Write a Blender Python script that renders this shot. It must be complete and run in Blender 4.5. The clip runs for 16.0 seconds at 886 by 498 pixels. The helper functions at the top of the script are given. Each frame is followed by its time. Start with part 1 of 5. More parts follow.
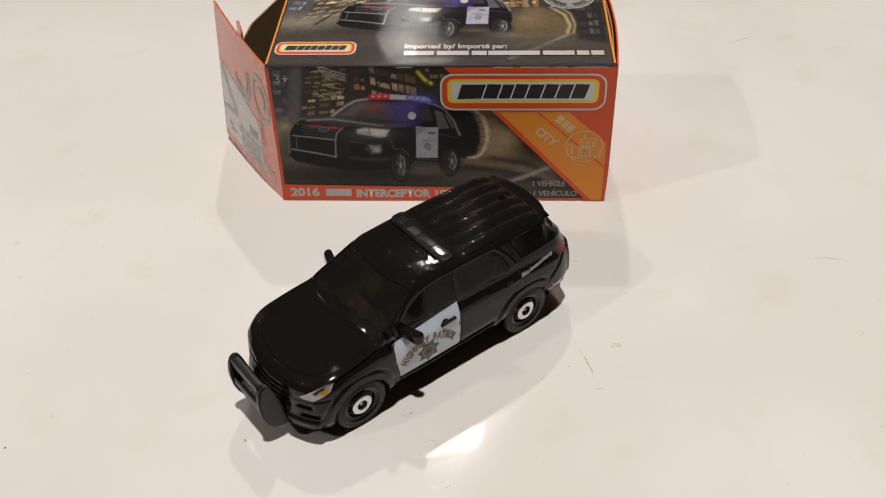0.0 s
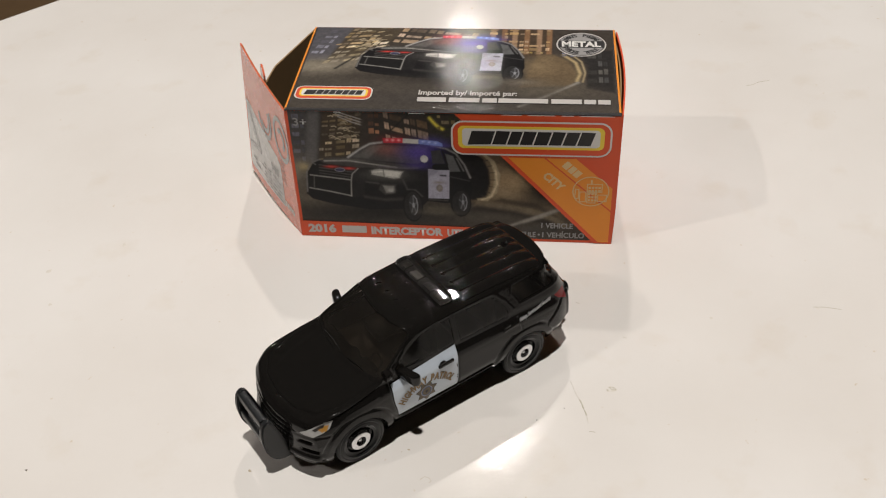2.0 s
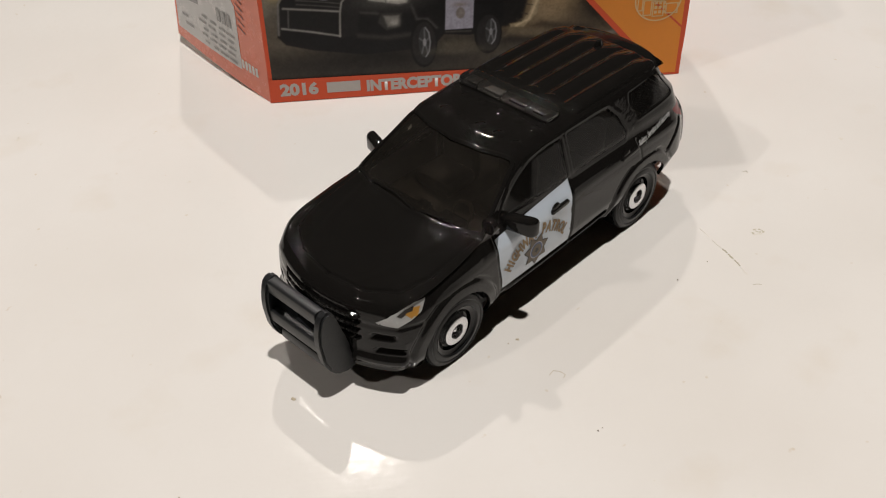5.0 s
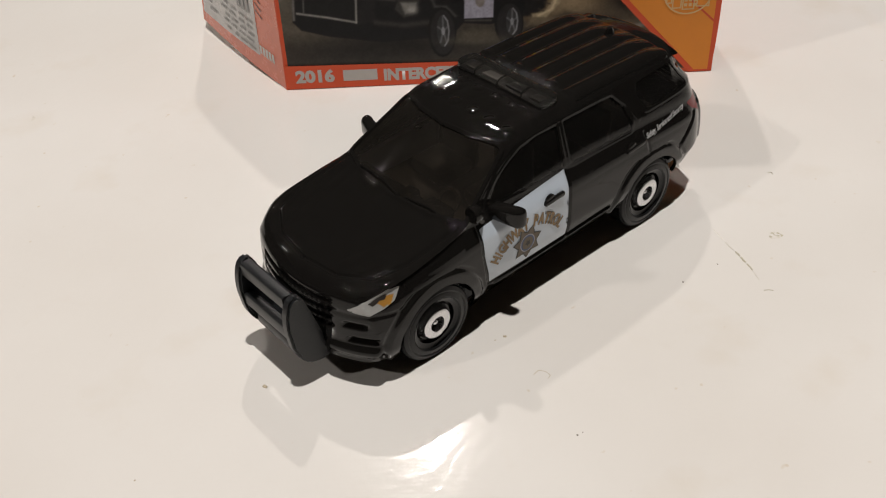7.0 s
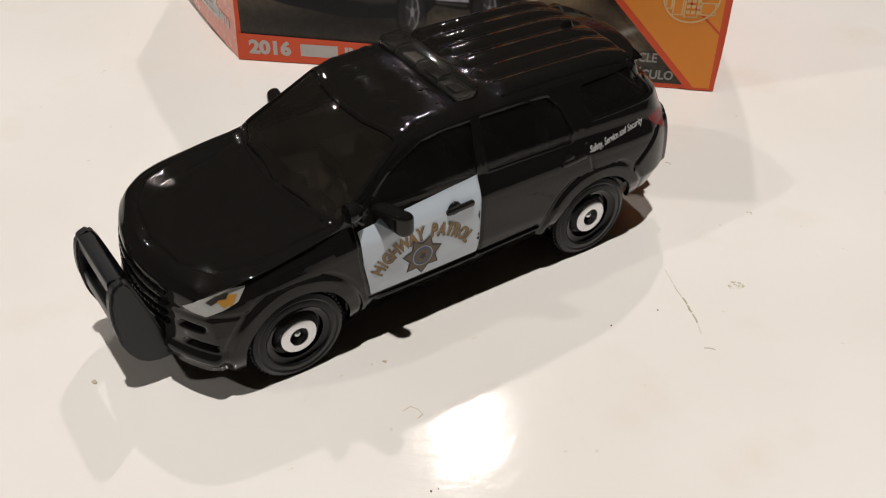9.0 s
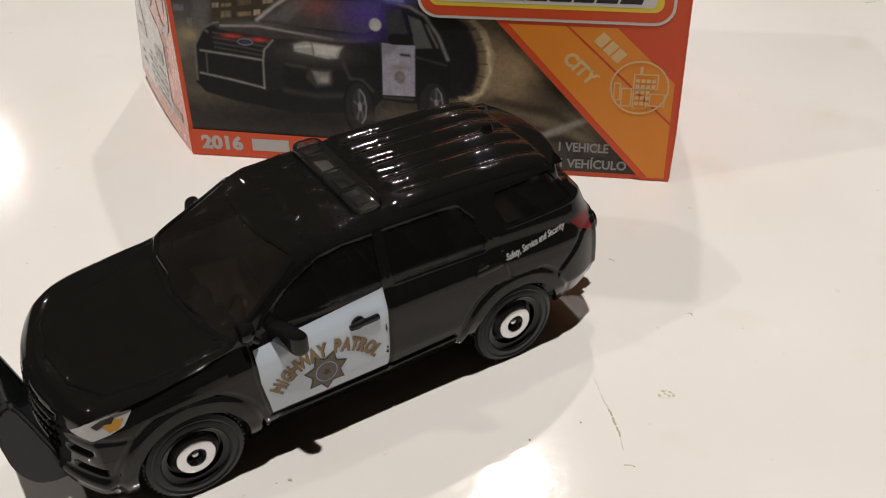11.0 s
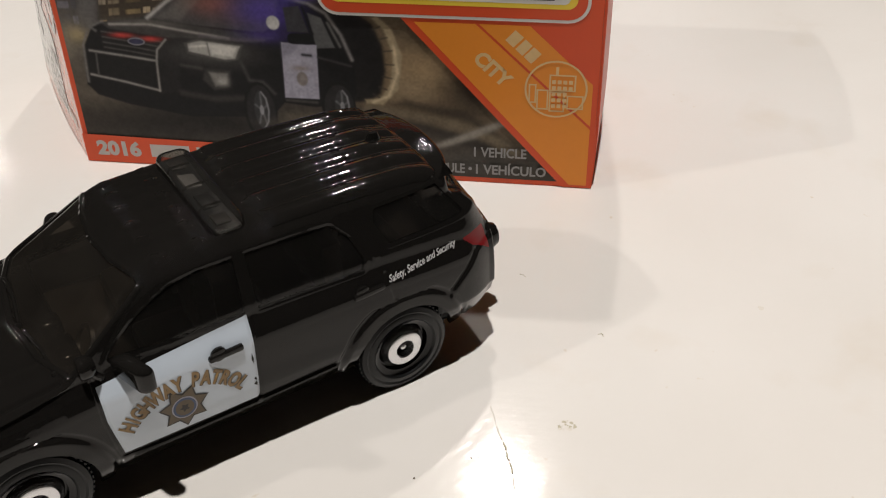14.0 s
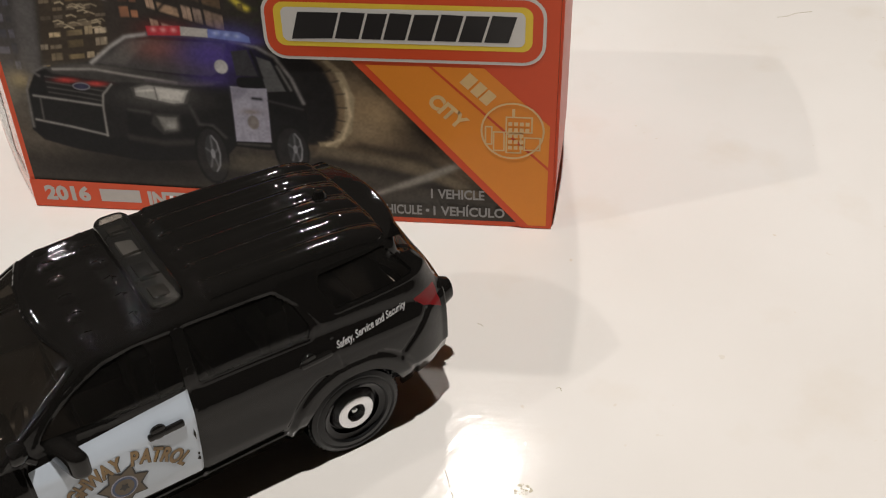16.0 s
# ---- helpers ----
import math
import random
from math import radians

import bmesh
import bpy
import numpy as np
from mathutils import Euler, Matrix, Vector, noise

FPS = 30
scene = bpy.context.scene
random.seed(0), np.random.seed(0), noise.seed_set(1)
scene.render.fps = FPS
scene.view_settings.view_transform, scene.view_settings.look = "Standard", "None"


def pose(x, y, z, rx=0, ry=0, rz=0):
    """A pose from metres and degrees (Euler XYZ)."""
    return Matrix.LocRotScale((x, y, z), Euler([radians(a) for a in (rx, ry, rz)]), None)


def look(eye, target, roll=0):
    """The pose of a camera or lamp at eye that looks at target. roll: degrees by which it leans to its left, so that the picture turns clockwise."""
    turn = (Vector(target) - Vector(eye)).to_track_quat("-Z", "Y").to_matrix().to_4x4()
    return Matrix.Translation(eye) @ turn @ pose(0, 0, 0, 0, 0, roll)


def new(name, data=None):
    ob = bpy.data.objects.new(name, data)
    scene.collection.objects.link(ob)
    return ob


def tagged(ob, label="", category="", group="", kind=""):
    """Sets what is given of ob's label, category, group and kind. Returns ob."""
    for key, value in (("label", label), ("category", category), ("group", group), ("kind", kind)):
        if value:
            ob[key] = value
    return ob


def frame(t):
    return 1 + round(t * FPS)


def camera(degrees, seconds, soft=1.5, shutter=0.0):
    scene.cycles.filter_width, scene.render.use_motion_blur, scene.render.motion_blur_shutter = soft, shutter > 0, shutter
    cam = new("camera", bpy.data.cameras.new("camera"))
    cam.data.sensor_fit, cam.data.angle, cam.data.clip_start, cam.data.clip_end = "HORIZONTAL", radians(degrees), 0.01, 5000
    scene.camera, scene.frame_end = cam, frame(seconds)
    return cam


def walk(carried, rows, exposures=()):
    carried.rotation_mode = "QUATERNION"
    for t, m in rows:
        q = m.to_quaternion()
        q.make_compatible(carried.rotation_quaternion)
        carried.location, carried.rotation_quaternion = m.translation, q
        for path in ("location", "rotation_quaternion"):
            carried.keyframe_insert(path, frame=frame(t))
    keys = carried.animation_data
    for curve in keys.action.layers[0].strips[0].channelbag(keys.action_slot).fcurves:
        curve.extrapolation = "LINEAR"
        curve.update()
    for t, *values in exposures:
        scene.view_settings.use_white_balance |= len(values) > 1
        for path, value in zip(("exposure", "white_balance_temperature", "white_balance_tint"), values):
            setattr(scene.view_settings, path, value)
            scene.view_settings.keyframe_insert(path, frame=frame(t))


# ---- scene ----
cam = camera(46.00, 16.0, soft=1.15)
PATH = [
    (0, (0.05036, -0.20797, 0.15749), (0.04245, -0.05444, 0.02956), -1.61),
    (0.5, (0.05221, -0.20692, 0.15673), (0.04191, -0.05403, 0.02821), -1.14),
    (1, (0.05699, -0.21044, 0.16318), (0.04359, -0.05771, 0.03476), -0.47),
    (1.5, (0.05867, -0.21047, 0.16461), (0.04384, -0.05710, 0.03710), -1.21),
    (2, (0.06107, -0.20937, 0.16882), (0.04329, -0.05552, 0.04228), -2.50),
    (2.5, (0.06043, -0.20747, 0.16225), (0.04056, -0.05533, 0.03396), -2.96),
    (3, (0.05865, -0.20574, 0.16040), (0.03958, -0.05536, 0.02994), -3.45),
    (3.5, (0.03912, -0.19249, 0.14818), (0.02615, -0.04252, 0.01649), -5.38),
    (4, (0.01535, -0.18544, 0.12004), (0.01905, -0.03431, -0.01091), -4.08),
    (4.5, (0.01284, -0.18102, 0.11271), (0.02742, -0.02905, -0.01648), -1.74),
    (4.7, (0.01358, -0.17737, 0.10758), (0.02955, -0.02420, -0.02003), -1.18),
    (6.8, (0.02592, -0.17205, 0.09980), (0.02755, -0.01630, -0.02566), -2.69),
    (7, (0.02828, -0.17340, 0.09829), (0.02806, -0.01707, -0.02646), -2.63),
    (7.5, (0.03730, -0.16598, 0.09586), (0.03253, -0.00907, -0.02807), -2.54),
    (8, (0.04193, -0.15941, 0.08703), (0.03364, -0.00207, -0.03617), -1.35),
    (8.2, (0.04351, -0.15887, 0.08413), (0.03409, -0.00158, -0.03904), -0.42),
    (10.3, (0.06109, -0.15226, 0.08670), (0.03746, 0.00596, -0.03334), -0.11),
    (10.5, (0.06206, -0.15208, 0.08587), (0.03724, 0.00857, -0.03065), -0.71),
    (11, (0.06644, -0.14763, 0.08877), (0.04074, 0.01389, -0.02634), -1.33),
    (11.5, (0.07087, -0.14383, 0.08730), (0.04434, 0.01863, -0.02629), -1.69),
    (12, (0.07330, -0.14127, 0.08700), (0.04722, 0.02173, -0.02592), -1.55),
    (12.5, (0.07467, -0.13984, 0.08677), (0.04928, 0.02379, -0.02539), -1.46),
    (13, (0.07658, -0.13725, 0.08636), (0.05181, 0.02656, -0.02568), -1.51),
    (13.5, (0.07628, -0.13658, 0.08525), (0.05231, 0.02701, -0.02727), -1.55),
    (14, (0.07702, -0.13571, 0.08520), (0.05345, 0.02513, -0.03132), -1.22),
    (14.5, (0.07366, -0.13956, 0.08747), (0.04930, 0.01883, -0.03219), -1.06),
    (15, (0.07470, -0.13739, 0.08738), (0.05009, 0.02211, -0.03074), -1.28),
    (15.5, (0.07735, -0.12881, 0.08582), (0.05632, 0.03169, -0.03164), -0.82),
    (16, (0.07971, -0.12834, 0.08928), (0.05974, 0.03220, -0.02831), -1.41),
]
walk(cam, [(t, look(eye, target, roll)) for t, eye, target, roll in PATH],
     exposures=[(0, -0.13), (4.6, -0.09), (7.0, -0.13), (7.5, -0.13), (8.0, -0.03), (10.5, -0.01), (11, -0.05), (11.5, 0.01), (12.5, 0.0), (16, 0.0)])

# ---- light: a room at night with warm ceiling spots ----
world = bpy.data.worlds.new("world")
world.use_nodes = True
world.node_tree.nodes["Background"].inputs[0].default_value = (1.0, 0.92, 0.84, 1)
world.node_tree.nodes["Background"].inputs[1].default_value = 0.02
scene.world = world
scene.view_settings.exposure = 0.0
CEILING = 1.70
COOL, WARM = (1.0, 0.953, 0.908), (1.0, 0.924, 0.864)
LAMPS = [  # x, y, watts, diameter, colour
    (0.095, -0.25, 25.0, 0.04, COOL),
    (-0.035, 1.37, 10.2, 0.05, WARM),
    (-0.20, 2.99, 2.5, 0.05, WARM),
    (-1.72, -0.80, 11.0, 0.05, WARM),
    (-1.90, 2.62, 3.0, 0.05, WARM),
    (-2.28, 1.12, 2.5, 0.05, WARM),
]
for lx, ly, watts, size, tint in LAMPS:
    lamp = bpy.data.lights.new("spot_light", "AREA")
    lamp.shape, lamp.size, lamp.energy, lamp.color = "DISK", size, watts, tint
    ob = new("spot_light", lamp)
    ob.matrix_world = look((lx, ly, CEILING - 0.012), (lx * 0.6, ly * 0.6, 0))


# ---- materials ----
def material(name, color, rough=0.5, metal=0.0, coat=0.0, vary=0.0, scale=300.0, bump=0.0, bump_scale=800.0, spec=0.5):
    """A Principled material with broad and fine variation in colour and roughness, and a fine relief."""
    m = bpy.data.materials.new(name)
    m.use_nodes = True
    n, l = m.node_tree.nodes, m.node_tree.links
    b = n["Principled BSDF"]
    b.inputs["Base Color"].default_value = (*color, 1)
    b.inputs["Roughness"].default_value = rough
    b.inputs["Metallic"].default_value = metal
    b.inputs["Coat Weight"].default_value = coat
    b.inputs["Coat Roughness"].default_value = 0.04
    b.inputs["Specular IOR Level"].default_value = spec
    co = n.new("ShaderNodeTexCoord")
    if vary:
        mix = n.new("ShaderNodeMix")
        mix.data_type = "RGBA"
        mix.inputs[6].default_value = (*[c * (1 - vary) for c in color], 1)
        mix.inputs[7].default_value = (*[min(1, c * (1 + vary)) for c in color], 1)
        two = n.new("ShaderNodeMath")
        two.operation = "MULTIPLY_ADD"
        for k, (s, w) in enumerate(((scale, 0.65), (scale * 9, 0.35))):
            t = n.new("ShaderNodeTexNoise")
            t.inputs["Scale"].default_value, t.inputs["Detail"].default_value = s, 4
            l.new(co.outputs["Object"], t.inputs["Vector"])
            if k == 0:
                two.inputs[1].default_value = w
                l.new(t.outputs[0], two.inputs[0])
            else:
                half = n.new("ShaderNodeMath")
                half.operation, half.inputs[1].default_value = "MULTIPLY", w
                l.new(t.outputs[0], half.inputs[0])
                l.new(half.outputs[0], two.inputs[2])
        l.new(two.outputs[0], mix.inputs[0])
        l.new(mix.outputs[2], b.inputs["Base Color"])
        rr = n.new("ShaderNodeMapRange")
        rr.inputs[3].default_value, rr.inputs[4].default_value = rough * 0.75, min(1, rough * 1.3)
        l.new(two.outputs[0], rr.inputs[0])
        l.new(rr.outputs[0], b.inputs["Roughness"])
    if bump:
        t = n.new("ShaderNodeTexNoise")
        t.inputs["Scale"].default_value, t.inputs["Detail"].default_value = bump_scale, 3
        l.new(co.outputs["Object"], t.inputs["Vector"])
        bp = n.new("ShaderNodeBump")
        bp.inputs["Strength"].default_value, bp.inputs["Distance"].default_value = 1.0, bump
        l.new(t.outputs[0], bp.inputs["Height"])
        l.new(bp.outputs[0], b.inputs["Normal"])
    return m


def smoked(name, tint, rough=0.04, haze=0.0, haze_color=(0.05, 0.043, 0.035)):
    """Clear coloured plastic: a tinted view through it under a glossy skin."""
    m = bpy.data.materials.new(name)
    m.use_nodes = True
    n, l = m.node_tree.nodes, m.node_tree.links
    n.remove(n["Principled BSDF"])
    tr, gl, fr, mx = (n.new("ShaderNode" + k) for k in ("BsdfTransparent", "BsdfGlossy", "Fresnel", "MixShader"))
    tr.inputs[0].default_value = (*tint, 1)
    gl.inputs["Roughness"].default_value = rough
    fr.inputs["IOR"].default_value = 1.42
    l.new(fr.outputs[0], mx.inputs[0])
    df, mh = n.new("ShaderNodeBsdfDiffuse"), n.new("ShaderNodeMixShader")
    df.inputs[0].default_value = (*haze_color, 1)
    if haze:
        # finger marks: the haze comes and goes
        co, t, rg = n.new("ShaderNodeTexCoord"), n.new("ShaderNodeTexNoise"), n.new("ShaderNodeMapRange")
        t.inputs["Scale"].default_value, t.inputs["Detail"].default_value = 230, 6
        rg.inputs[1].default_value, rg.inputs[2].default_value = 0.3, 0.75
        rg.inputs[3].default_value, rg.inputs[4].default_value = haze * 0.75, haze * 1.3
        l.new(co.outputs["Object"], t.inputs["Vector"])
        l.new(t.outputs[0], rg.inputs[0])
        l.new(rg.outputs[0], mh.inputs[0])
    else:
        mh.inputs[0].default_value = 0.0
    l.new(tr.outputs[0], mh.inputs[1])
    l.new(df.outputs[0], mh.inputs[2])
    l.new(mh.outputs[0], mx.inputs[1])
    l.new(gl.outputs[0], mx.inputs[2])
    l.new(mx.outputs[0], n["Material Output"].inputs[0])
    return m


def tabletop_material():
    """Off-white gloss paint on boards: faint stains, brush waves and fine scratches."""
    m = material("gloss_paint", (0.76, 0.73, 0.69), 0.2, spec=0.27)
    n, l = m.node_tree.nodes, m.node_tree.links
    b = n["Principled BSDF"]
    co = n.new("ShaderNodeTexCoord")

    def tex(scale, detail=4, stretch=(1, 1, 1)):
        mp = n.new("ShaderNodeMapping")
        mp.inputs["Scale"].default_value = stretch
        t = n.new("ShaderNodeTexNoise")
        t.inputs["Scale"].default_value, t.inputs["Detail"].default_value = scale, detail
        l.new(co.outputs["Object"], mp.inputs[0])
        l.new(mp.outputs[0], t.inputs["Vector"])
        return t.outputs[0]

    def ramp(src, a, ca, z, cz):
        r = n.new("ShaderNodeValToRGB")
        r.color_ramp.elements[0].position, r.color_ramp.elements[0].color = a, (*ca, 1)
        r.color_ramp.elements[1].position, r.color_ramp.elements[1].color = z, (*cz, 1)
        l.new(src, r.inputs[0])
        return r.outputs[0]

    def mul(a, c, kind="MULTIPLY", f=1.0):
        x = n.new("ShaderNodeMix")
        x.data_type, x.blend_type = "RGBA", kind
        x.inputs[0].default_value = f
        l.new(a, x.inputs[6])
        l.new(c, x.inputs[7])
        return x.outputs[2]

    broad = ramp(tex(14, 5), 0.32, (0.72, 0.685, 0.64), 0.68, (0.785, 0.76, 0.725))
    stain = ramp(tex(60, 6), 0.58, (1, 1, 1), 0.80, (0.94, 0.91, 0.865))
    speck = ramp(tex(420, 2), 0.73, (1, 1, 1), 0.80, (0.86, 0.79, 0.68))
    l.new(mul(mul(broad, stain), speck), b.inputs["Base Color"])
    rg = n.new("ShaderNodeMapRange")
    rg.inputs[3].default_value, rg.inputs[4].default_value = 0.045, 0.15
    l.new(tex(120, 6), rg.inputs[0])
    l.new(rg.outputs[0], b.inputs["Roughness"])
    # relief: slow waves, fine grain and brush lines that run across the table
    turned = n.new("ShaderNodeMapping")
    turned.inputs["Rotation"].default_value = (0, 0, math.atan2(0.73, 0.683))
    l.new(co.outputs["Object"], turned.inputs[0])
    drawn = n.new("ShaderNodeMapping")
    drawn.inputs["Scale"].default_value = (0.09, 1, 1)
    l.new(turned.outputs[0], drawn.inputs[0])
    brush = n.new("ShaderNodeTexNoise")
    brush.inputs["Scale"].default_value, brush.inputs["Detail"].default_value = 1500, 3
    l.new(drawn.outputs[0], brush.inputs["Vector"])
    total = None
    for src, weight in ((tex(90, 2, (1, 1.6, 1)), 0.55), (tex(500, 3, (1, 1.5, 1)), 0.36), (brush.outputs[0], 0.11)):
        w = n.new("ShaderNodeMath")
        w.operation, w.inputs[1].default_value = "MULTIPLY_ADD", weight
        l.new(src, w.inputs[0])
        if total is None:
            w.inputs[2].default_value = 0.0
        else:
            l.new(total, w.inputs[2])
        total = w.outputs[0]
    parts = n.new("ShaderNodeSeparateXYZ")
    l.new(turned.outputs[0], parts.inputs[0])
    cup = n.new("ShaderNodeMath")
    cup.operation, cup.inputs[1].default_value = "MULTIPLY_ADD", 0.012 / 0.00006
    l.new(parts.outputs[1], cup.inputs[0])
    l.new(total, cup.inputs[2])
    bp = n.new("ShaderNodeBump")
    bp.inputs["Strength"].default_value, bp.inputs["Distance"].default_value = 1.0, 0.00006
    l.new(cup.outputs[0], bp.inputs["Height"])
    l.new(bp.outputs[0], b.inputs["Normal"])
    return m


M_TABLE = tabletop_material()
M_WALL = material("wall_paint", (0.115, 0.105, 0.092), 0.8, vary=0.04, scale=3, bump=0.0005, bump_scale=60)
M_CEIL = material("ceiling_paint", (0.20, 0.19, 0.175), 0.85, vary=0.03, scale=3)
M_FLOOR = material("floor_wood", (0.23, 0.145, 0.075), 0.4, vary=0.3, scale=8)
M_LEG = material("leg_paint", (0.70, 0.67, 0.62), 0.4, vary=0.05, scale=20)
M_TRIM = material("lamp_trim", (0.8, 0.8, 0.8), 0.3, metal=0.6, vary=0.04, scale=40)
M_BLACK = material("black_enamel", (0.0083, 0.0077, 0.0070), 0.035, vary=0.25, scale=500, bump=0.000014, bump_scale=1500, spec=0.31)
M_PLASTIC = material("black_plastic", (0.009, 0.010, 0.011), 0.36, vary=0.3, scale=700, bump=0.00002, bump_scale=2500, spec=0.42)
M_RUBBER = material("tyre_plastic", (0.007, 0.0075, 0.008), 0.36, vary=0.3, scale=800, bump=0.00002, bump_scale=2500, spec=0.33)
M_RIM = material("rim_plastic", (0.005, 0.005, 0.006), 0.14, coat=0.15, vary=0.25, scale=800, spec=0.3)
M_CHROME = material("silver_foil", (0.82, 0.82, 0.84), 0.22, metal=0.9, vary=0.08, scale=900)
M_CABIN = material("cabin_plastic", (0.022, 0.019, 0.0165), 0.45, vary=0.25, scale=500)
M_GLASS = smoked("smoked_window", (0.58, 0.52, 0.45), 0.03, 0.30, (0.036, 0.032, 0.027))
# the haze puts the side panes' faint reflection into a diffuse colour
M_SIDEGLASS = smoked("dark_window", (0.42, 0.38, 0.34), 0.03, 0.28, (0.024, 0.023, 0.021))
M_LENS = smoked("smoked_lens", (0.62, 0.60, 0.57), 0.07, 0.12, (0.085, 0.082, 0.075))
M_WHITE = material("white_print", (0.56, 0.625, 0.70), 0.22, coat=0.6, vary=0.04, scale=500)
M_GOLD = material("gold_print", (0.25, 0.155, 0.06), 0.4, vary=0.35, scale=1500)
M_BRONZE = material("bronze_print", (0.115, 0.085, 0.05), 0.4, vary=0.35, scale=1500)
M_DARKINK = material("dark_ink", (0.018, 0.014, 0.012), 0.4, vary=0.2, scale=900)
M_BLUE = material("blue_print", (0.06, 0.085, 0.16), 0.4, vary=0.2, scale=900)
M_TEXTWHITE = material("pale_print", (0.50, 0.50, 0.50), 0.4, vary=0.1, scale=900)
M_LAMPWHITE = material("headlight_print", (0.36, 0.36, 0.35), 0.25, coat=0.5, vary=0.15, scale=700)
M_AMBER = material("amber_print", (0.40, 0.20, 0.035), 0.3, coat=0.5, vary=0.2, scale=900)
M_TAIL = material("tail_red", (0.17, 0.006, 0.008), 0.3, coat=0.0, vary=0.2, scale=700, spec=0.2)
# printed card
def card(name, color, vary=0.06, rough=0.42, coat=0.12, scale=250):
    return material(name, color, rough, coat=coat, vary=vary, scale=scale, bump=0.000012, bump_scale=900, spec=0.3)


M_RED = card("red_card", (0.69, 0.085, 0.025))
M_ORANGE = card("orange_card", (0.80, 0.27, 0.028))
M_YELLOW = card("yellow_card", (0.86, 0.62, 0.06))
M_PALE = card("pale_card", (0.70, 0.68, 0.64))
M_TYPE = card("pale_type", (0.50, 0.47, 0.44), 0.12, scale=900)
M_CREAM = card("cream_type", (0.74, 0.50, 0.23), 0.12, scale=900)
# the carton's red made paler, with the glare on the flap in its colour
M_FLAPGLARE = card("glared_red_card", (0.66, 0.125, 0.045), 0.12, 0.26, 0.7)
M_FLAPGREY = card("grey_flap_card", (0.50, 0.49, 0.475), 0.22, 0.26, 0.7, scale=320)
M_FLAPDARK = card("slate_flap_card", (0.20, 0.195, 0.19), 0.25, 0.26, 0.7)
M_GREY = card("grey_card", (0.29, 0.28, 0.27))
M_INK = card("black_card", (0.022, 0.020, 0.020), 0.2)
M_PICWHITE = card("photo_white", (0.38, 0.37, 0.42), 0.15)
M_BENTLIGHT = card("bent_light_grey", (0.20, 0.195, 0.19), 0.4, scale=400)
M_BROWN = material("raw_card", (0.30, 0.185, 0.080), 0.8, vary=0.2, scale=250, bump=0.00003, bump_scale=1500)
M_CRUMB = material("crumb", (0.52, 0.44, 0.32), 0.7, vary=0.4, scale=1500)
M_DIRT = material("dirt", (0.16, 0.13, 0.10), 0.8, vary=0.3, scale=1500)
M_CRUST = material("crust", (0.47, 0.43, 0.32), 0.5, vary=0.25, scale=1500)
M_STAIN = material("stain", (0.66, 0.62, 0.555), 0.3, vary=0.12, scale=900)


# ---- builders ----
MM = 0.001


def part(name, bm, mat, parent, label="", smooth=False, sharp=40):
    """Links a bmesh, in the parent's millimetres, as one mesh object under it."""
    bmesh.ops.scale(bm, vec=(MM, MM, MM), verts=bm.verts)
    me = bpy.data.meshes.new(name)
    bm.to_mesh(me)
    bm.free()
    if smooth:
        me.shade_smooth()
        me.set_sharp_from_angle(angle=radians(sharp))
    me.materials.append(mat)
    ob = new(name, me)
    if parent:
        ob.parent = parent
    if label:
        ob["label"] = label
    return ob


def thing(name, label, category, m, group="", kind=""):
    ob = new(name)
    ob.matrix_world = m
    ob.empty_display_size = 0.01
    return tagged(ob, label, category, group, kind)


def block(x0, x1, y0, y1, z0, z1, bevel=0.0, seg=2):
    bm = bmesh.new()
    bmesh.ops.create_cube(bm, size=1)
    for v in bm.verts:
        v.co = Vector(((x0 + x1) / 2 + v.co.x * (x1 - x0), (y0 + y1) / 2 + v.co.y * (y1 - y0), (z0 + z1) / 2 + v.co.z * (z1 - z0)))
    if bevel:
        bmesh.ops.bevel(bm, geom=bm.edges[:], offset=bevel, segments=seg, affect="EDGES", profile=0.5)
    return bm


def slab(pts, thick, place, bevel=0.0):
    """A flat shape of 2D points, thick along the third axis; place turns (a, b, c) into a Vector."""
    bm = bmesh.new()
    vs = [bm.verts.new((a, b, 0)) for a, b in pts]
    f = bm.faces.new(vs)
    r = bmesh.ops.extrude_face_region(bm, geom=[f])
    for v in r["geom"]:
        if isinstance(v, bmesh.types.BMVert):
            v.co.z += thick
    bmesh.ops.recalc_face_normals(bm, faces=bm.faces)
    if bevel:
        bmesh.ops.bevel(bm, geom=bm.edges[:], offset=bevel, segments=2, affect="EDGES")
    for v in bm.verts:
        v.co = place(*v.co)
    bmesh.ops.recalc_face_normals(bm, faces=bm.faces)
    return bm


def rounded(x0, x1, y0, y1, r, n=6):
    """The outline of a rectangle with round corners."""
    out = []
    for cx, cy, a in ((x1 - r, y1 - r, 0), (x0 + r, y1 - r, 90), (x0 + r, y0 + r, 180), (x1 - r, y0 + r, 270)):
        for k in range(n + 1):
            w = radians(a + 90 * k / n)
            out.append((cx + r * math.cos(w), cy + r * math.sin(w)))
    return out


def ellipse(cx, cy, rx, ry, n=28):
    return [(cx + rx * math.cos(2 * math.pi * k / n), cy + ry * math.sin(2 * math.pi * k / n)) for k in range(n)]


def lathe(profile, n=40):
    """A solid turned round the y axis from (radius, y) points."""
    bm = bmesh.new()
    rings = []
    for k in range(n):
        w = 2 * math.pi * k / n
        rings.append([bm.verts.new((r * math.cos(w), y, r * math.sin(w))) for r, y in profile])
    for k in range(n):
        a, b = rings[k], rings[(k + 1) % n]
        for i in range(len(profile) - 1):
            bm.faces.new((a[i], a[i + 1], b[i + 1], b[i]))
    bmesh.ops.remove_doubles(bm, verts=bm.verts, dist=1e-4)
    bmesh.ops.recalc_face_normals(bm, faces=bm.faces)
    return bm


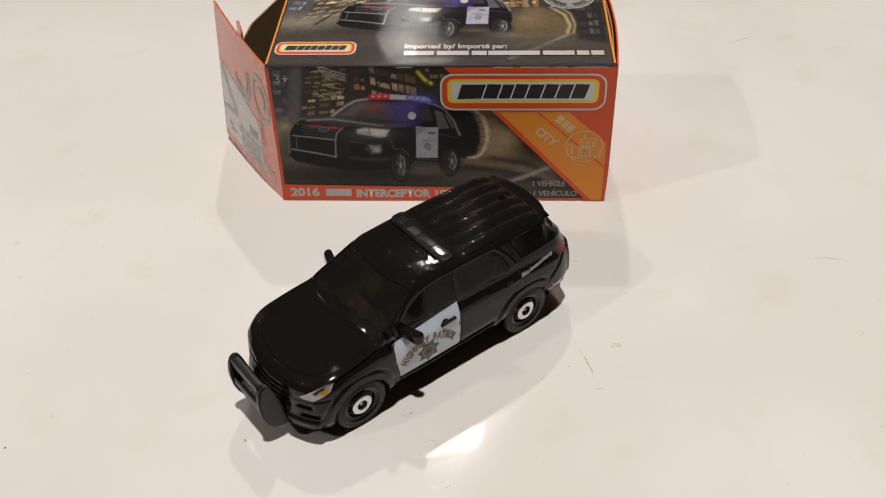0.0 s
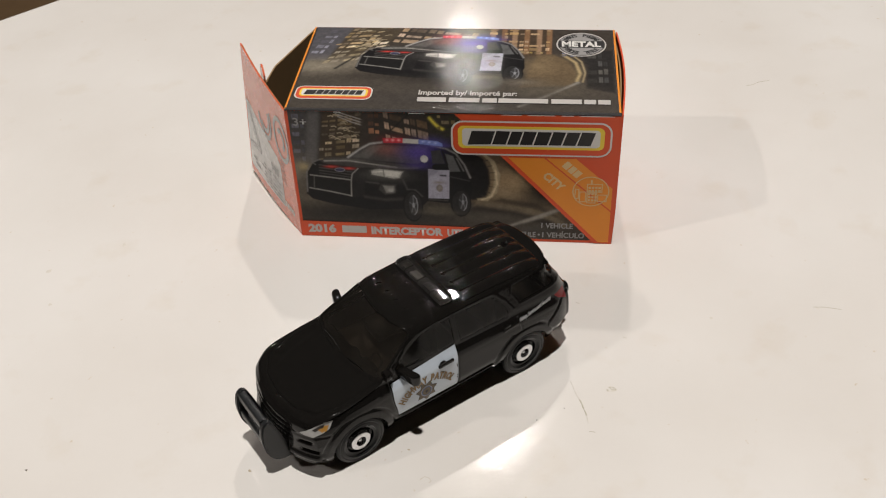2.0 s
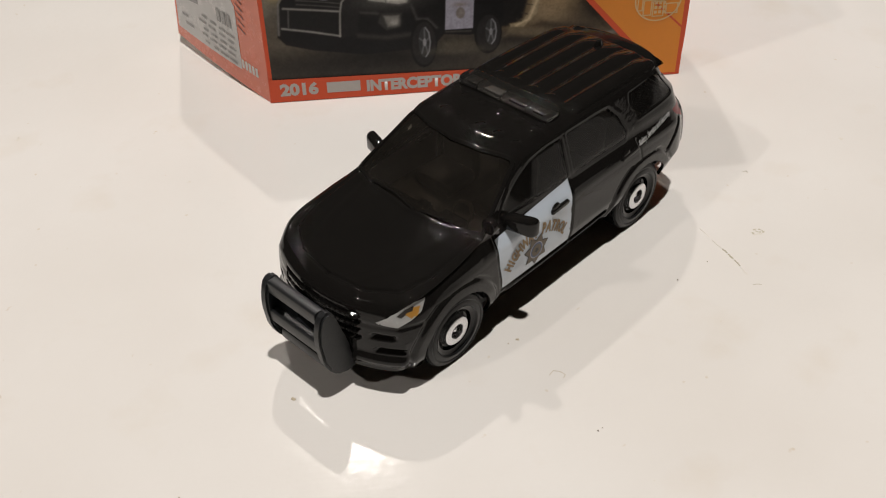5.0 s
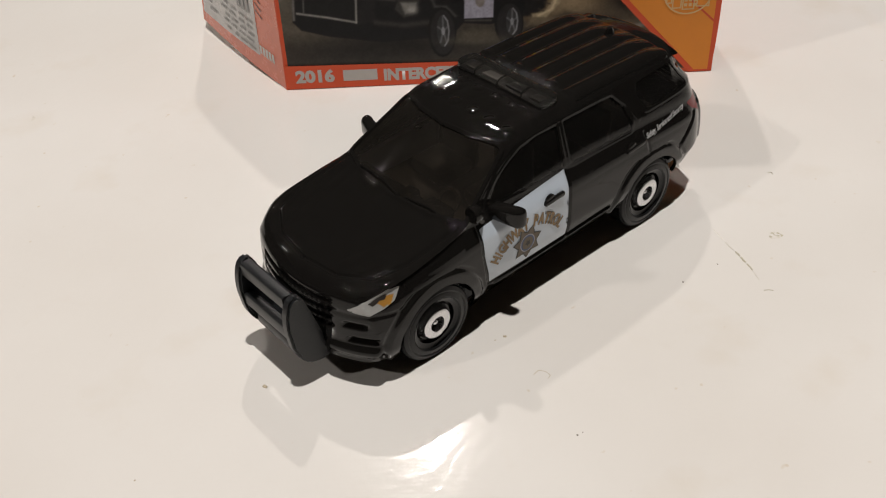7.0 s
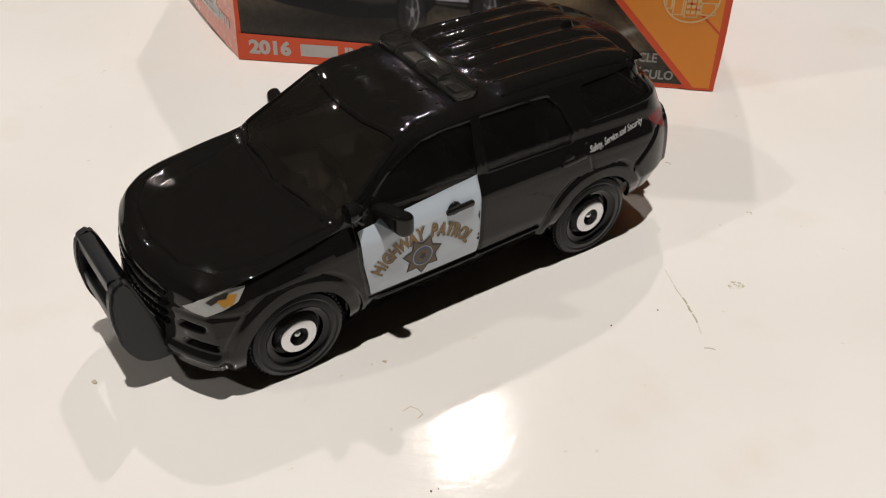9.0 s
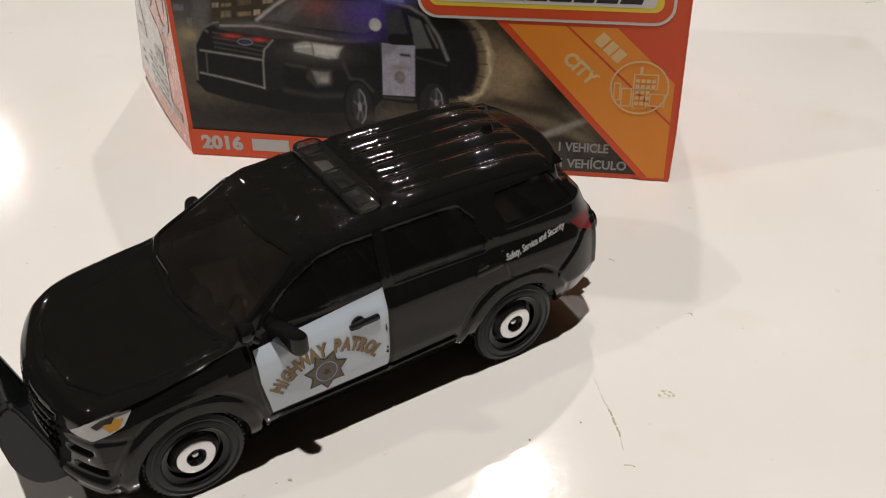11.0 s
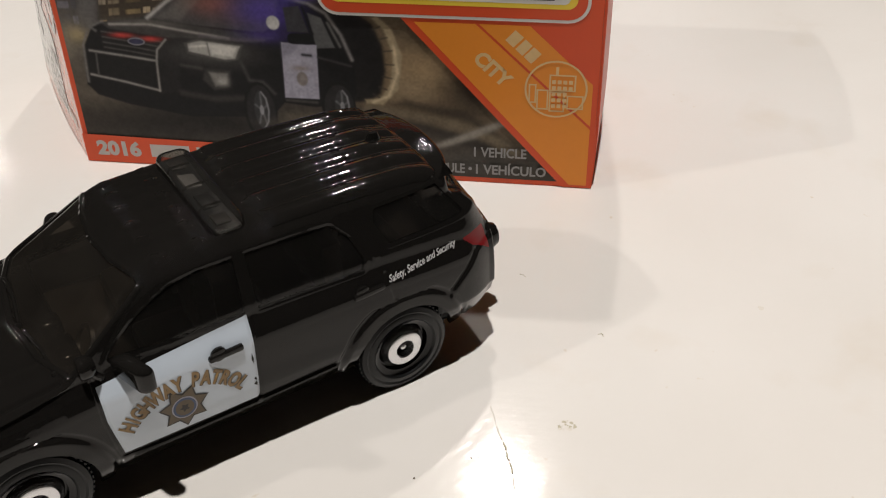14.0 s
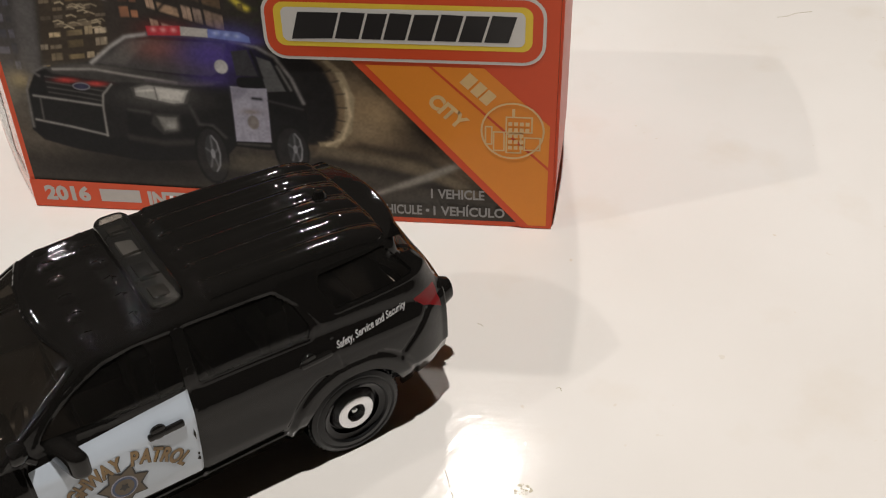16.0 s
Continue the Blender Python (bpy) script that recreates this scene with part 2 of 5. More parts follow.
def tube(path, r, n=8, closed=False):
    """A round bar along 3D points."""
    bm = bmesh.new()
    path = [Vector(p) for p in path]
    rings = []
    for i, p in enumerate(path):
        a = path[i - 1] if i or closed else p
        b = path[(i + 1) % len(path)] if i + 1 < len(path) or closed else p
        q = (b - a).to_track_quat("Z", "Y")
        rings.append([bm.verts.new(p + q @ Vector((r * math.cos(2 * math.pi * k / n), r * math.sin(2 * math.pi * k / n), 0))) for k in range(n)])
    for i in range(len(rings) - (0 if closed else 1)):
        a, b = rings[i], rings[(i + 1) % len(rings)]
        for k in range(n):
            bm.faces.new((a[k], a[(k + 1) % n], b[(k + 1) % n], b[k]))
    if not closed:
        bm.faces.new(rings[0])
        bm.faces.new(rings[-1])
    bmesh.ops.recalc_face_normals(bm, faces=bm.faces)
    return bm


def lettering(text, size, width=None, shear=0.0, bold=0.0):
    """Flat letters in the built-in font, from the origin to the right, fitted to a width if one is given."""
    cu = bpy.data.curves.new("letters", "FONT")
    cu.body, cu.size, cu.shear, cu.offset, cu.resolution_u = text, size, shear, bold, 3
    tmp = new("letters", cu)
    dg = bpy.context.evaluated_depsgraph_get()
    me = bpy.data.meshes.new_from_object(tmp.evaluated_get(dg))
    bm = bmesh.new()
    bm.from_mesh(me)
    bpy.data.objects.remove(tmp)
    bpy.data.curves.remove(cu)
    bpy.data.meshes.remove(me)
    if width and bm.verts:
        xs = [v.co.x for v in bm.verts]
        k = width / (max(xs) - min(xs))
        for v in bm.verts:
            v.co.x = (v.co.x - min(xs)) * k
    return bm


def join(*bms):
    out = bmesh.new()
    for b in bms:
        me = bpy.data.meshes.new("tmp")
        b.to_mesh(me)
        out.from_mesh(me)
        b.free()
        bpy.data.meshes.remove(me)
    return out


def poly_dist(px, pz, poly, round_by=0.0):
    """Signed distance from points to a closed outline, less inside."""
    d = np.full(px.shape, 1e9)
    inside = np.zeros(px.shape, bool)
    n = len(poly)
    for i in range(n):
        (ax, ay), (bx, by) = poly[i], poly[(i + 1) % n]
        ex, ey = bx - ax, by - ay
        t = np.clip(((px - ax) * ex + (pz - ay) * ey) / (ex * ex + ey * ey), 0, 1)
        d = np.minimum(d, np.hypot(px - ax - t * ex, pz - ay - t * ey))
        cond = (ay > pz) != (by > pz)
        with np.errstate(divide="ignore", invalid="ignore"):
            cross = ax + (pz - ay) * ex / (ey if ey else 1e-9)
        inside ^= cond & (px < cross)
    return np.where(inside, -d, d) - round_by


def line_dist(px, pz, pts):
    d = np.full(px.shape, 1e9)
    for (ax, ay), (bx, by) in zip(pts, pts[1:]):
        ex, ey = bx - ax, by - ay
        t = np.clip(((px - ax) * ex + (pz - ay) * ey) / (ex * ex + ey * ey), 0, 1)
        d = np.minimum(d, np.hypot(px - ax - t * ex, pz - ay - t * ey))
    return d


# ---- the room that closes the place ----
def room():
    x0, x1, y0, y1, z0, z1 = -3600, 3600, -4200, 4200, -750, CEILING * 1000
    for name, b in (("floor", (x0, x1, y0, y1, z0 - 50, z0)),
                    ("wall_north", (x0, x1, y1, y1 + 100, z0, z1)), ("wall_south", (x0, x1, y0 - 100, y0, z0, z1)),
                    ("wall_west", (x0 - 100, x0, y0, y1, z0, z1)), ("wall_east", (x1, x1 + 100, y0, y1, z0, z1))):
        ob = part(name, block(*b), M_FLOOR if name == "floor" else M_WALL, None)
        tagged(ob, "brown wooden floor" if name == "floor" else "plain dark painted wall of the room", "floor" if name == "floor" else "wall", kind="structure")
    ob = part("ceiling", block(x0, x1, y0, y1, z1, z1 + 60), M_CEIL, None)
    tagged(ob, "plain dim ceiling with small round spots", "ceiling", kind="structure")
    for lx, ly, watts, size, tint in LAMPS:
        t = thing("ceiling_light", "small round warm ceiling spot with metal trim", "ceiling light", pose(lx, ly, CEILING), "ceiling spots")
        r = size * 500
        bm = lathe([(r + 2, -10), (r + 14, -8), (r + 16, 0), (r + 2, 0), (r + 2, -10)], 32)
        bmesh.ops.rotate(bm, matrix=Matrix.Rotation(radians(90), 3, "X"), verts=bm.verts)
        part("trim", bm, M_TRIM, t, smooth=True)


def table():
    # the table's far long side runs on a slant behind the carton
    turn = math.degrees(math.atan2(0.73, 0.683))
    t = thing("table", "off-white gloss-painted table with faint scratches and crumbs", "table", pose(0, 0, 0, 0, 0, turn))
    top = block(-700, 700, -275, 179.7, -28, 0, 2.0, 3)
    part("tabletop", top, M_TABLE, t)
    for a in (-640, 640):
        for b in (-220, 120):
            part("leg", block(a - 25, a + 25, b - 25, b + 25, -750, -28, 2), M_LEG, t)


room()
table()


# ---- printed night views: soft inks laid on a fine grid ----
def value_noise(a, b, size, seed):
    """Smooth noise between 0 and 1 over a plane, one knot every size millimetres."""
    rnd = np.random.RandomState(seed)
    t = rnd.rand(64, 64)
    x, y = a / size + 7, b / size + 7
    i, j = np.floor(x).astype(int), np.floor(y).astype(int)
    u, v = x - i, y - j
    u, v = u * u * (3 - 2 * u), v * v * (3 - 2 * v)
    g = lambda p, q: t[p % 64, q % 64]
    return (g(i, j) * (1 - u) + g(i + 1, j) * u) * (1 - v) + (g(i, j + 1) * (1 - u) + g(i + 1, j + 1) * u) * v


class Sheet:
    """A printed picture: colour by soft shapes, one over another."""

    def __init__(self, x0, x1, y0, y1, step=0.11):
        self.nx, self.ny = int((x1 - x0) / step) + 1, int((y1 - y0) / step) + 1
        self.a, self.b = np.meshgrid(np.linspace(x0, x1, self.nx), np.linspace(y0, y1, self.ny), indexing="ij")
        self.ink = np.zeros((self.nx, self.ny, 3))
        self.dx, self.dy, self.k = 0.0, 0.0, 1.0

    def lay(self, cover, color):
        cover = np.clip(cover, 0, 1)[..., None]
        self.ink = self.ink * (1 - cover) + np.array(color) * cover

    def _at(self):
        return (self.a - self.dx) / self.k, (self.b - self.dy) / self.k

    def poly(self, pts, color, soft=0.3, alpha=1.0):
        a, b = self._at()
        xs, ys = [p[0] for p in pts], [p[1] for p in pts]
        near = (a > min(xs) - 3 * soft - 1) & (a < max(xs) + 3 * soft + 1) & (b > min(ys) - 3 * soft - 1) & (b < max(ys) + 3 * soft + 1)
        c = np.zeros(a.shape)
        if near.any():
            c[near] = alpha / (1 + np.exp(np.clip(poly_dist(a[near], b[near], pts) / (soft * 0.24), -40, 40)))
        self.lay(c, color)

    def glow(self, x, y, rx, ry, color, alpha=1.0):
        a, b = self._at()
        self.lay(alpha * np.exp(-(((a - x) / rx) ** 2 + ((b - y) / ry) ** 2)), color)

    def disc(self, x, y, rx, ry, color, soft=0.2, alpha=1.0):
        self.poly(ellipse(x, y, rx, ry, 20), color, soft, alpha)

    def line(self, pts, wide, color, alpha=1.0):
        a, b = self._at()
        self.lay(alpha * np.exp(-((line_dist(a, b, pts) / wide) ** 2)), color)

    def windows(self, x0, x1, y0, y1, cols, rows, lean, fan, seed, share, hue):
        """The lit windows of a front seen at a slant: bays of uneven width, frames, blinds and dim rooms."""
        rnd = np.random.RandomState(seed)
        a, b = self._at()
        v = (b - y0 - fan * (a - x0)) / (y1 - y0) * rows
        u = (a - x0 - lean * (b - y0)) / (x1 - x0) * cols
        u = u + 0.28 * np.sin(u * 2.1 + seed) * (0 < u) * (u < cols)
        i, j = np.floor(u).astype(int), np.floor(v).astype(int)
        ok = (i >= 0) & (i < cols) & (j >= 0) & (j < rows)
        i, j = np.clip(i, 0, cols - 1), np.clip(j, 0, rows - 1)
        lit = (rnd.rand(cols, rows) < share) * rnd.uniform(0.25, 1.3, (cols, rows)) * rnd.uniform(0.7, 1.1, (1, rows))
        tone = rnd.uniform(0, 1, (cols, rows))
        blind = rnd.uniform(0.55, 1.0, (cols, rows))
        fu, fv = u - i, v - j
        edge = lambda q, lo, hi, w: np.clip((q - lo) / w, 0, 1) * np.clip((hi - q) / w, 0, 1)
        m = edge(fu, 0.08, 0.94, 0.10) * edge(fv, 0.14, 0.9 * blind[i, j] + 0.08, 0.14)
        m = m * (1 - 0.45 * np.exp(-(((fu - 0.5) / 0.05) ** 2)) * (tone[i, j] > 0.45))
        m = m * (0.6 + 0.8 * value_noise(a, b, 0.7, seed))
        k = lit[i, j] * ok
        cold = tone[i, j][..., None]
        col = np.array(hue) * (1 - 0.35 * cold) + np.array([0.8, 0.9, 1.15]) * np.mean(hue) * 0.35 * cold
        c = np.clip(m * np.minimum(k * 2.2, 1), 0, 1)[..., None]
        self.ink = self.ink * (1 - c) + col * np.clip(k, 0, 1.3)[..., None] * c

    def mesh(self, name, mat, place, level, root, label=""):
        n = 0.77 + 0.22 * value_noise(self.a, self.b, 1.1, 3) + 0.24 * value_noise(self.a, self.b, 0.33, 4)
        # the small even floor is gloss haze put into the ink
        ink = np.clip(0.006 + self.ink * n[..., None] * 1.32, 0, 1)
        co = [place(x, y, 0.028 * level) * MM for x, y in zip(self.a.ravel(), self.b.ravel())]
        idx = np.arange(self.nx * self.ny).reshape(self.nx, self.ny)
        quads = np.stack([idx[:-1, :-1], idx[1:, :-1], idx[1:, 1:], idx[:-1, 1:]], 2).reshape(-1, 4)
        me = bpy.data.meshes.new(name)
        me.from_pydata(co, [], quads.tolist())
        att = me.color_attributes.new("ink", "FLOAT_COLOR", "POINT")
        att.data.foreach_set("color", np.concatenate([ink.reshape(-1, 3), np.ones((ink.shape[0] * ink.shape[1], 1))], 1).ravel().astype(np.float32))
        me.materials.append(mat)
        ob = new(name, me)
        ob.parent = root
        if label:
            ob["label"] = label
        return ob


def print_material(name, rough, bump, spec, grain=1700):
    m = material(name, (0.1, 0.1, 0.1), rough, coat=0.0, bump=bump, bump_scale=grain, spec=spec)
    n, l = m.node_tree.nodes, m.node_tree.links
    at = n.new("ShaderNodeAttribute")
    at.attribute_name = "ink"
    l.new(at.outputs["Color"], n["Principled BSDF"].inputs["Base Color"])
    return m


M_PHOTO = print_material("photo_print", 0.3, 0.000012, 0.11)
M_LID = print_material("lid_print", 0.07, 0.000024, 0.10, 1900)
for node in M_LID.node_tree.nodes:
    if node.type == "TEX_NOISE":
        node.inputs["Detail"].default_value = 0.0


def paint_suv(s, dx, dy, k):
    """A dark police car seen from its front corner at night."""
    s.dx, s.dy, s.k = dx, dy, k
    black, chrome = (0.0085, 0.0080, 0.0085), (0.21, 0.20, 0.185)
    s.glow(22, 8.4, 22, 3.2, (0.011, 0.010, 0.009), 0.9)
    s.glow(36.0, 9.8, 3.6, 0.9, (0.085, 0.072, 0.052), 0.8)
    shape = [(2.8, 13.7), (3.4, 19.7), (5.4, 22.9), (7.0, 24.0), (13.2, 24.8), (14.5, 25.3), (17.6, 27.5), (20.3, 29.2), (23.4, 29.6), (30, 29.5), (37.1, 29.0), (40.8, 27.0), (42.8, 23.9), (44.6, 19.0), (44.8, 14.5), (44.0, 12.5), (38.4, 11.6), (33.6, 12.1), (32.2, 10.5), (27.4, 9.4), (18.7, 9.0), (9, 10.6), (4.2, 12.0)]
    s.poly(shape, black, 0.22)
    # bonnet and its lit edges
    s.poly([(7.2, 23.9), (13.4, 24.6), (21, 24.0), (33.0, 22.6), (30.5, 21.7), (19.5, 22.0), (16.8, 21.9), (8.2, 23.0)], (0.040, 0.037, 0.035), 0.35)
    s.glow(14, 24.2, 5.5, 0.6, (0.10, 0.092, 0.082), 0.7)
    s.line([(8.4, 23.7), (14.4, 23.9), (19.7, 23.1), (26.3, 22.15)], 0.22, (0.25, 0.235, 0.215), 0.9)
    s.line([(22, 22.5), (27.5, 22.0), (31.5, 22.2)], 0.3, (0.10, 0.085, 0.10), 0.6)
    s.line([(6.0, 22.6), (5.2, 23.2), (7.4, 24.1)], 0.22, (0.13, 0.125, 0.12), 0.7)
    # windscreen, pillars and roof
    s.poly([(14.8, 24.9), (20.4, 28.7), (34.4, 28.5), (33.2, 24.4), (31.5, 23.3), (21, 24.1)], (0.050, 0.046, 0.046), 0.25)
    s.poly([(15.8, 25.0), (20.4, 28.4), (23.4, 28.6), (19.5, 24.7)], (0.105, 0.098, 0.090), 0.6, 0.8)
    s.glow(24.6, 27.4, 3.4, 1.7, (0.22, 0.075, 0.055), 0.6)
    s.glow(27.5, 25.4, 3.0, 1.2, (0.085, 0.055, 0.050), 0.5)
    s.glow(32.0, 26.6, 4.2, 2.5, (0.075, 0.048, 0.25), 0.85)
    s.glow(31.6, 22.9, 3.4, 1.0, (0.055, 0.036, 0.16), 0.7)
    s.line([(14.4, 24.9), (17.6, 27.4), (20.1, 29.0), (23.2, 29.5)], 0.30, (0.33, 0.315, 0.30), 0.95)
    s.line([(23.4, 29.5), (30, 29.2), (37.0, 28.6)], 0.25, (0.055, 0.048, 0.085), 0.8)
    s.line([(35.0, 28.9), (38.6, 28.0), (41.0, 26.6), (43.0, 23.4), (44.4, 19.6)], 0.26, (0.20, 0.19, 0.185), 0.8)
    s.glow(36.4, 28.9, 3.0, 0.6, (0.07, 0.05, 0.24), 0.8)
    # roof lamps
    s.glow(25.8, 30.4, 3.2, 1.2, (0.20, 0.02, 0.02), 0.45)
    s.glow(35, 29.8, 3.6, 1.4, (0.08, 0.07, 0.30), 0.45)
    s.poly([(23.4, 30.7), (28.3, 30.85), (28.2, 29.45), (23.5, 29.35)], (0.44, 0.030, 0.042), 0.15)
    s.poly([(28.3, 30.75), (32.1, 30.5), (32.0, 29.25), (28.2, 29.45)], (0.42, 0.40, 0.375), 0.15)
    s.poly([(32.1, 30.5), (36.6, 30.15), (37.8, 29.5), (37.9, 28.6), (32.0, 29.25)], (0.15, 0.19, 0.46), 0.15)
    for q in (24.4, 25.8, 27.3):
        s.glow(q, 30.2, 0.38, 0.34, (0.70, 0.30, 0.30), 0.85)
    for q in (33.2, 34.7, 36.1):
        s.glow(q, 29.95 - (q - 33) * 0.12, 0.42, 0.32, (0.36, 0.42, 0.66), 0.85)
    # grille and its red flashers
    s.poly([(7.0, 23.0), (16.2, 21.7), (15.2, 18.4), (6.4, 19.6)], (0.012, 0.011, 0.011), 0.25)
    for q in (0.0, 0.85, 1.7, 2.5):
        s.line([(6.9, 22.5 - q), (11.4, 21.9 - q), (15.8, 21.2 - q)], 0.14, (0.062, 0.058, 0.055), 0.8)
    s.glow(10.0, 22.0, 1.5, 0.36, (0.42, 0.040, 0.032), 0.95)
    s.glow(14.4, 21.6, 1.4, 0.36, (0.42, 0.040, 0.032), 0.95)
    s.disc(12.0, 21.1, 1.35, 0.62, (0.16, 0.155, 0.175), 0.12)
    s.disc(12.0, 21.1, 1.12, 0.44, (0.030, 0.030, 0.062), 0.12)
    # push bar
    s.poly([(3.7, 19.4), (14.6, 18.1), (14.2, 13.2), (3.4, 15.4)], (0.010, 0.0095, 0.0095), 0.3)
    s.poly([(14.8, 19.6), (16.7, 21.7), (18.2, 20.4), (17.6, 13.2), (14.4, 12.6)], (0.013, 0.012, 0.012), 0.4)
    for pts, wide_line in (([(4.4, 19.35), (9.5, 18.75), (14.6, 18.1)], 0.19), ([(3.8, 15.4), (9, 14.4), (14.2, 13.2)], 0.19), ([(16.6, 21.6), (15.0, 19.9), (14.6, 18.1), (14.25, 13.1)], 0.17)):
        s.line(pts, wide_line, chrome, 0.95)
    s.line([(4.6, 22.2), (3.6, 20.3), (3.3, 17.0), (3.1, 14.2)], 0.22, (0.15, 0.14, 0.13), 0.75)
    s.line([(5.3, 18.9), (5.0, 15.6)], 0.16, (0.09, 0.085, 0.08), 0.7)
    # headlight and fog lamp
    s.glow(23.6, 20.0, 5.4, 2.0, (0.095, 0.090, 0.083), 0.65)
    s.poly([(19.3, 21.2), (21.5, 21.9), (28.3, 21.3), (27.4, 18.9), (25.4, 18.4), (19.6, 19.5)], (0.060, 0.057, 0.053), 0.2)
    s.poly([(19.9, 21.1), (21.9, 21.6), (27.8, 21.0), (26.8, 19.0), (25.2, 18.8), (19.9, 19.9)], (0.30, 0.29, 0.265), 0.25)
    s.poly([(23.0, 21.2), (27.3, 20.8), (26.5, 19.3), (23.4, 19.5)], (0.47, 0.455, 0.42), 0.3)
    s.line([(20.2, 20.6), (22.6, 20.9), (24.6, 20.5)], 0.22, (0.52, 0.50, 0.46), 0.7)
    s.line([(22.9, 21.3), (23.0, 19.3)], 0.14, (0.09, 0.085, 0.08), 0.7)
    s.poly([(22.0, 17.2), (25.8, 17.0), (25.4, 14.4), (22.9, 13.7), (21.4, 15.4)], (0.034, 0.032, 0.030), 0.4)
    s.poly([(22.5, 16.6), (25.3, 16.5), (25.0, 14.9), (23.2, 14.3)], (0.15, 0.145, 0.132), 0.4)
    s.glow(24.4, 15.2, 0.8, 0.7, (0.34, 0.325, 0.30), 0.8)
    s.line([(17.8, 13.0), (22.8, 12.2), (27.6, 12.6)], 0.5, (0.034, 0.031, 0.028), 0.8)
    s.line([(18.4, 17.6), (21.4, 17.2)], 0.3, (0.045, 0.042, 0.039), 0.8)
    s.line([(27.6, 18.6), (28.6, 15.6), (30.6, 15.4), (32.2, 13.6)], 0.3, (0.050, 0.047, 0.045), 0.7)
    # flank
    s.poly([(35.2, 23.6), (34.9, 27.3), (37.2, 27.6), (38.3, 23.6)], (0.034, 0.033, 0.037), 0.18)
    s.poly([(39.3, 21.2), (38.4, 26.6), (40.3, 25.9), (42.0, 21.4)], (0.080, 0.080, 0.080), 0.18)
    s.line([(37.7, 27.4), (38.9, 23.4)], 0.24, black, 0.9)
    s.line([(41.2, 25.2), (42.8, 21.6)], 0.2, (0.13, 0.125, 0.12), 0.7)
    s.poly([(34.1, 21.9), (39.3, 21.7), (39.0, 13.0), (33.8, 13.0)], (0.29, 0.28, 0.335), 0.16)
    s.poly([(34.1, 21.8), (36.8, 21.7), (35.4, 20.2), (34.1, 19.6)], (0.15, 0.145, 0.18), 0.5, 0.7)
    s.glow(36.6, 17.9, 1.4, 0.5, (0.17, 0.135, 0.10), 0.7)
    s.disc(36.7, 16.2, 0.85, 1.15, (0.15, 0.125, 0.10), 0.25, 0.85)
    s.disc(36.7, 16.2, 0.4, 0.55, (0.20, 0.18, 0.17), 0.2, 0.8)
    s.line([(37.1, 20.1), (38.3, 20.0)], 0.3, (0.02, 0.02, 0.024))
    s.poly(rounded(35.1, 38.9, 21.7, 23.4, 0.7, 4), (0.0085, 0.0085, 0.009), 0.15)
    s.disc(33.2, 24.9, 0.95, 1.05, (0.43, 0.42, 0.405), 0.2)
    s.line([(39.3, 19.8), (44.2, 18.6)], 0.2, (0.040, 0.038, 0.038), 0.7)
    s.line([(34.0, 12.6), (38.6, 12.4)], 0.22, (0.055, 0.050, 0.045), 0.7)
    # wheels: tyre, rim and spokes
    for cx, cy, rx, ry, hx, hr in ((29.7, 10.4, 2.25, 4.5, 0.2, 0.92), (41.9, 11.7, 2.3, 3.8, 0.55, 0.88)):
        s.disc(cx, cy, rx + 0.35, ry + 0.5, (0.0075, 0.0072, 0.0072), 0.2)
        s.disc(cx + 0.1, cy, rx, ry, (0.017, 0.016, 0.016), 0.25)
        s.disc(cx + hx, cy + 0.3, hr * 1.25, ry * 0.72, (0.030, 0.030, 0.031), 0.15)
        for k in range(5):
            w = radians(90 + 72 * k)
            s.line([(cx + hx, cy + 0.3), (cx + hx + hr * 1.05 * math.cos(w), cy + 0.3 + ry * 0.62 * math.sin(w))], 0.17, (0.10, 0.10, 0.105), 0.85)
        s.line([(cx + hx + hr * 1.15 * math.cos(w), cy + 0.3 + ry * 0.68 * math.sin(w)) for w in (-1.4, -0.7, 0, 0.7, 1.4)], 0.14, (0.19, 0.19, 0.20), 0.85)
        s.disc(cx + hx, cy + 0.3, hr * 0.35, ry * 0.18, (0.20, 0.20, 0.21), 0.15)
    s.dx, s.dy, s.k = 0.0, 0.0, 1.0


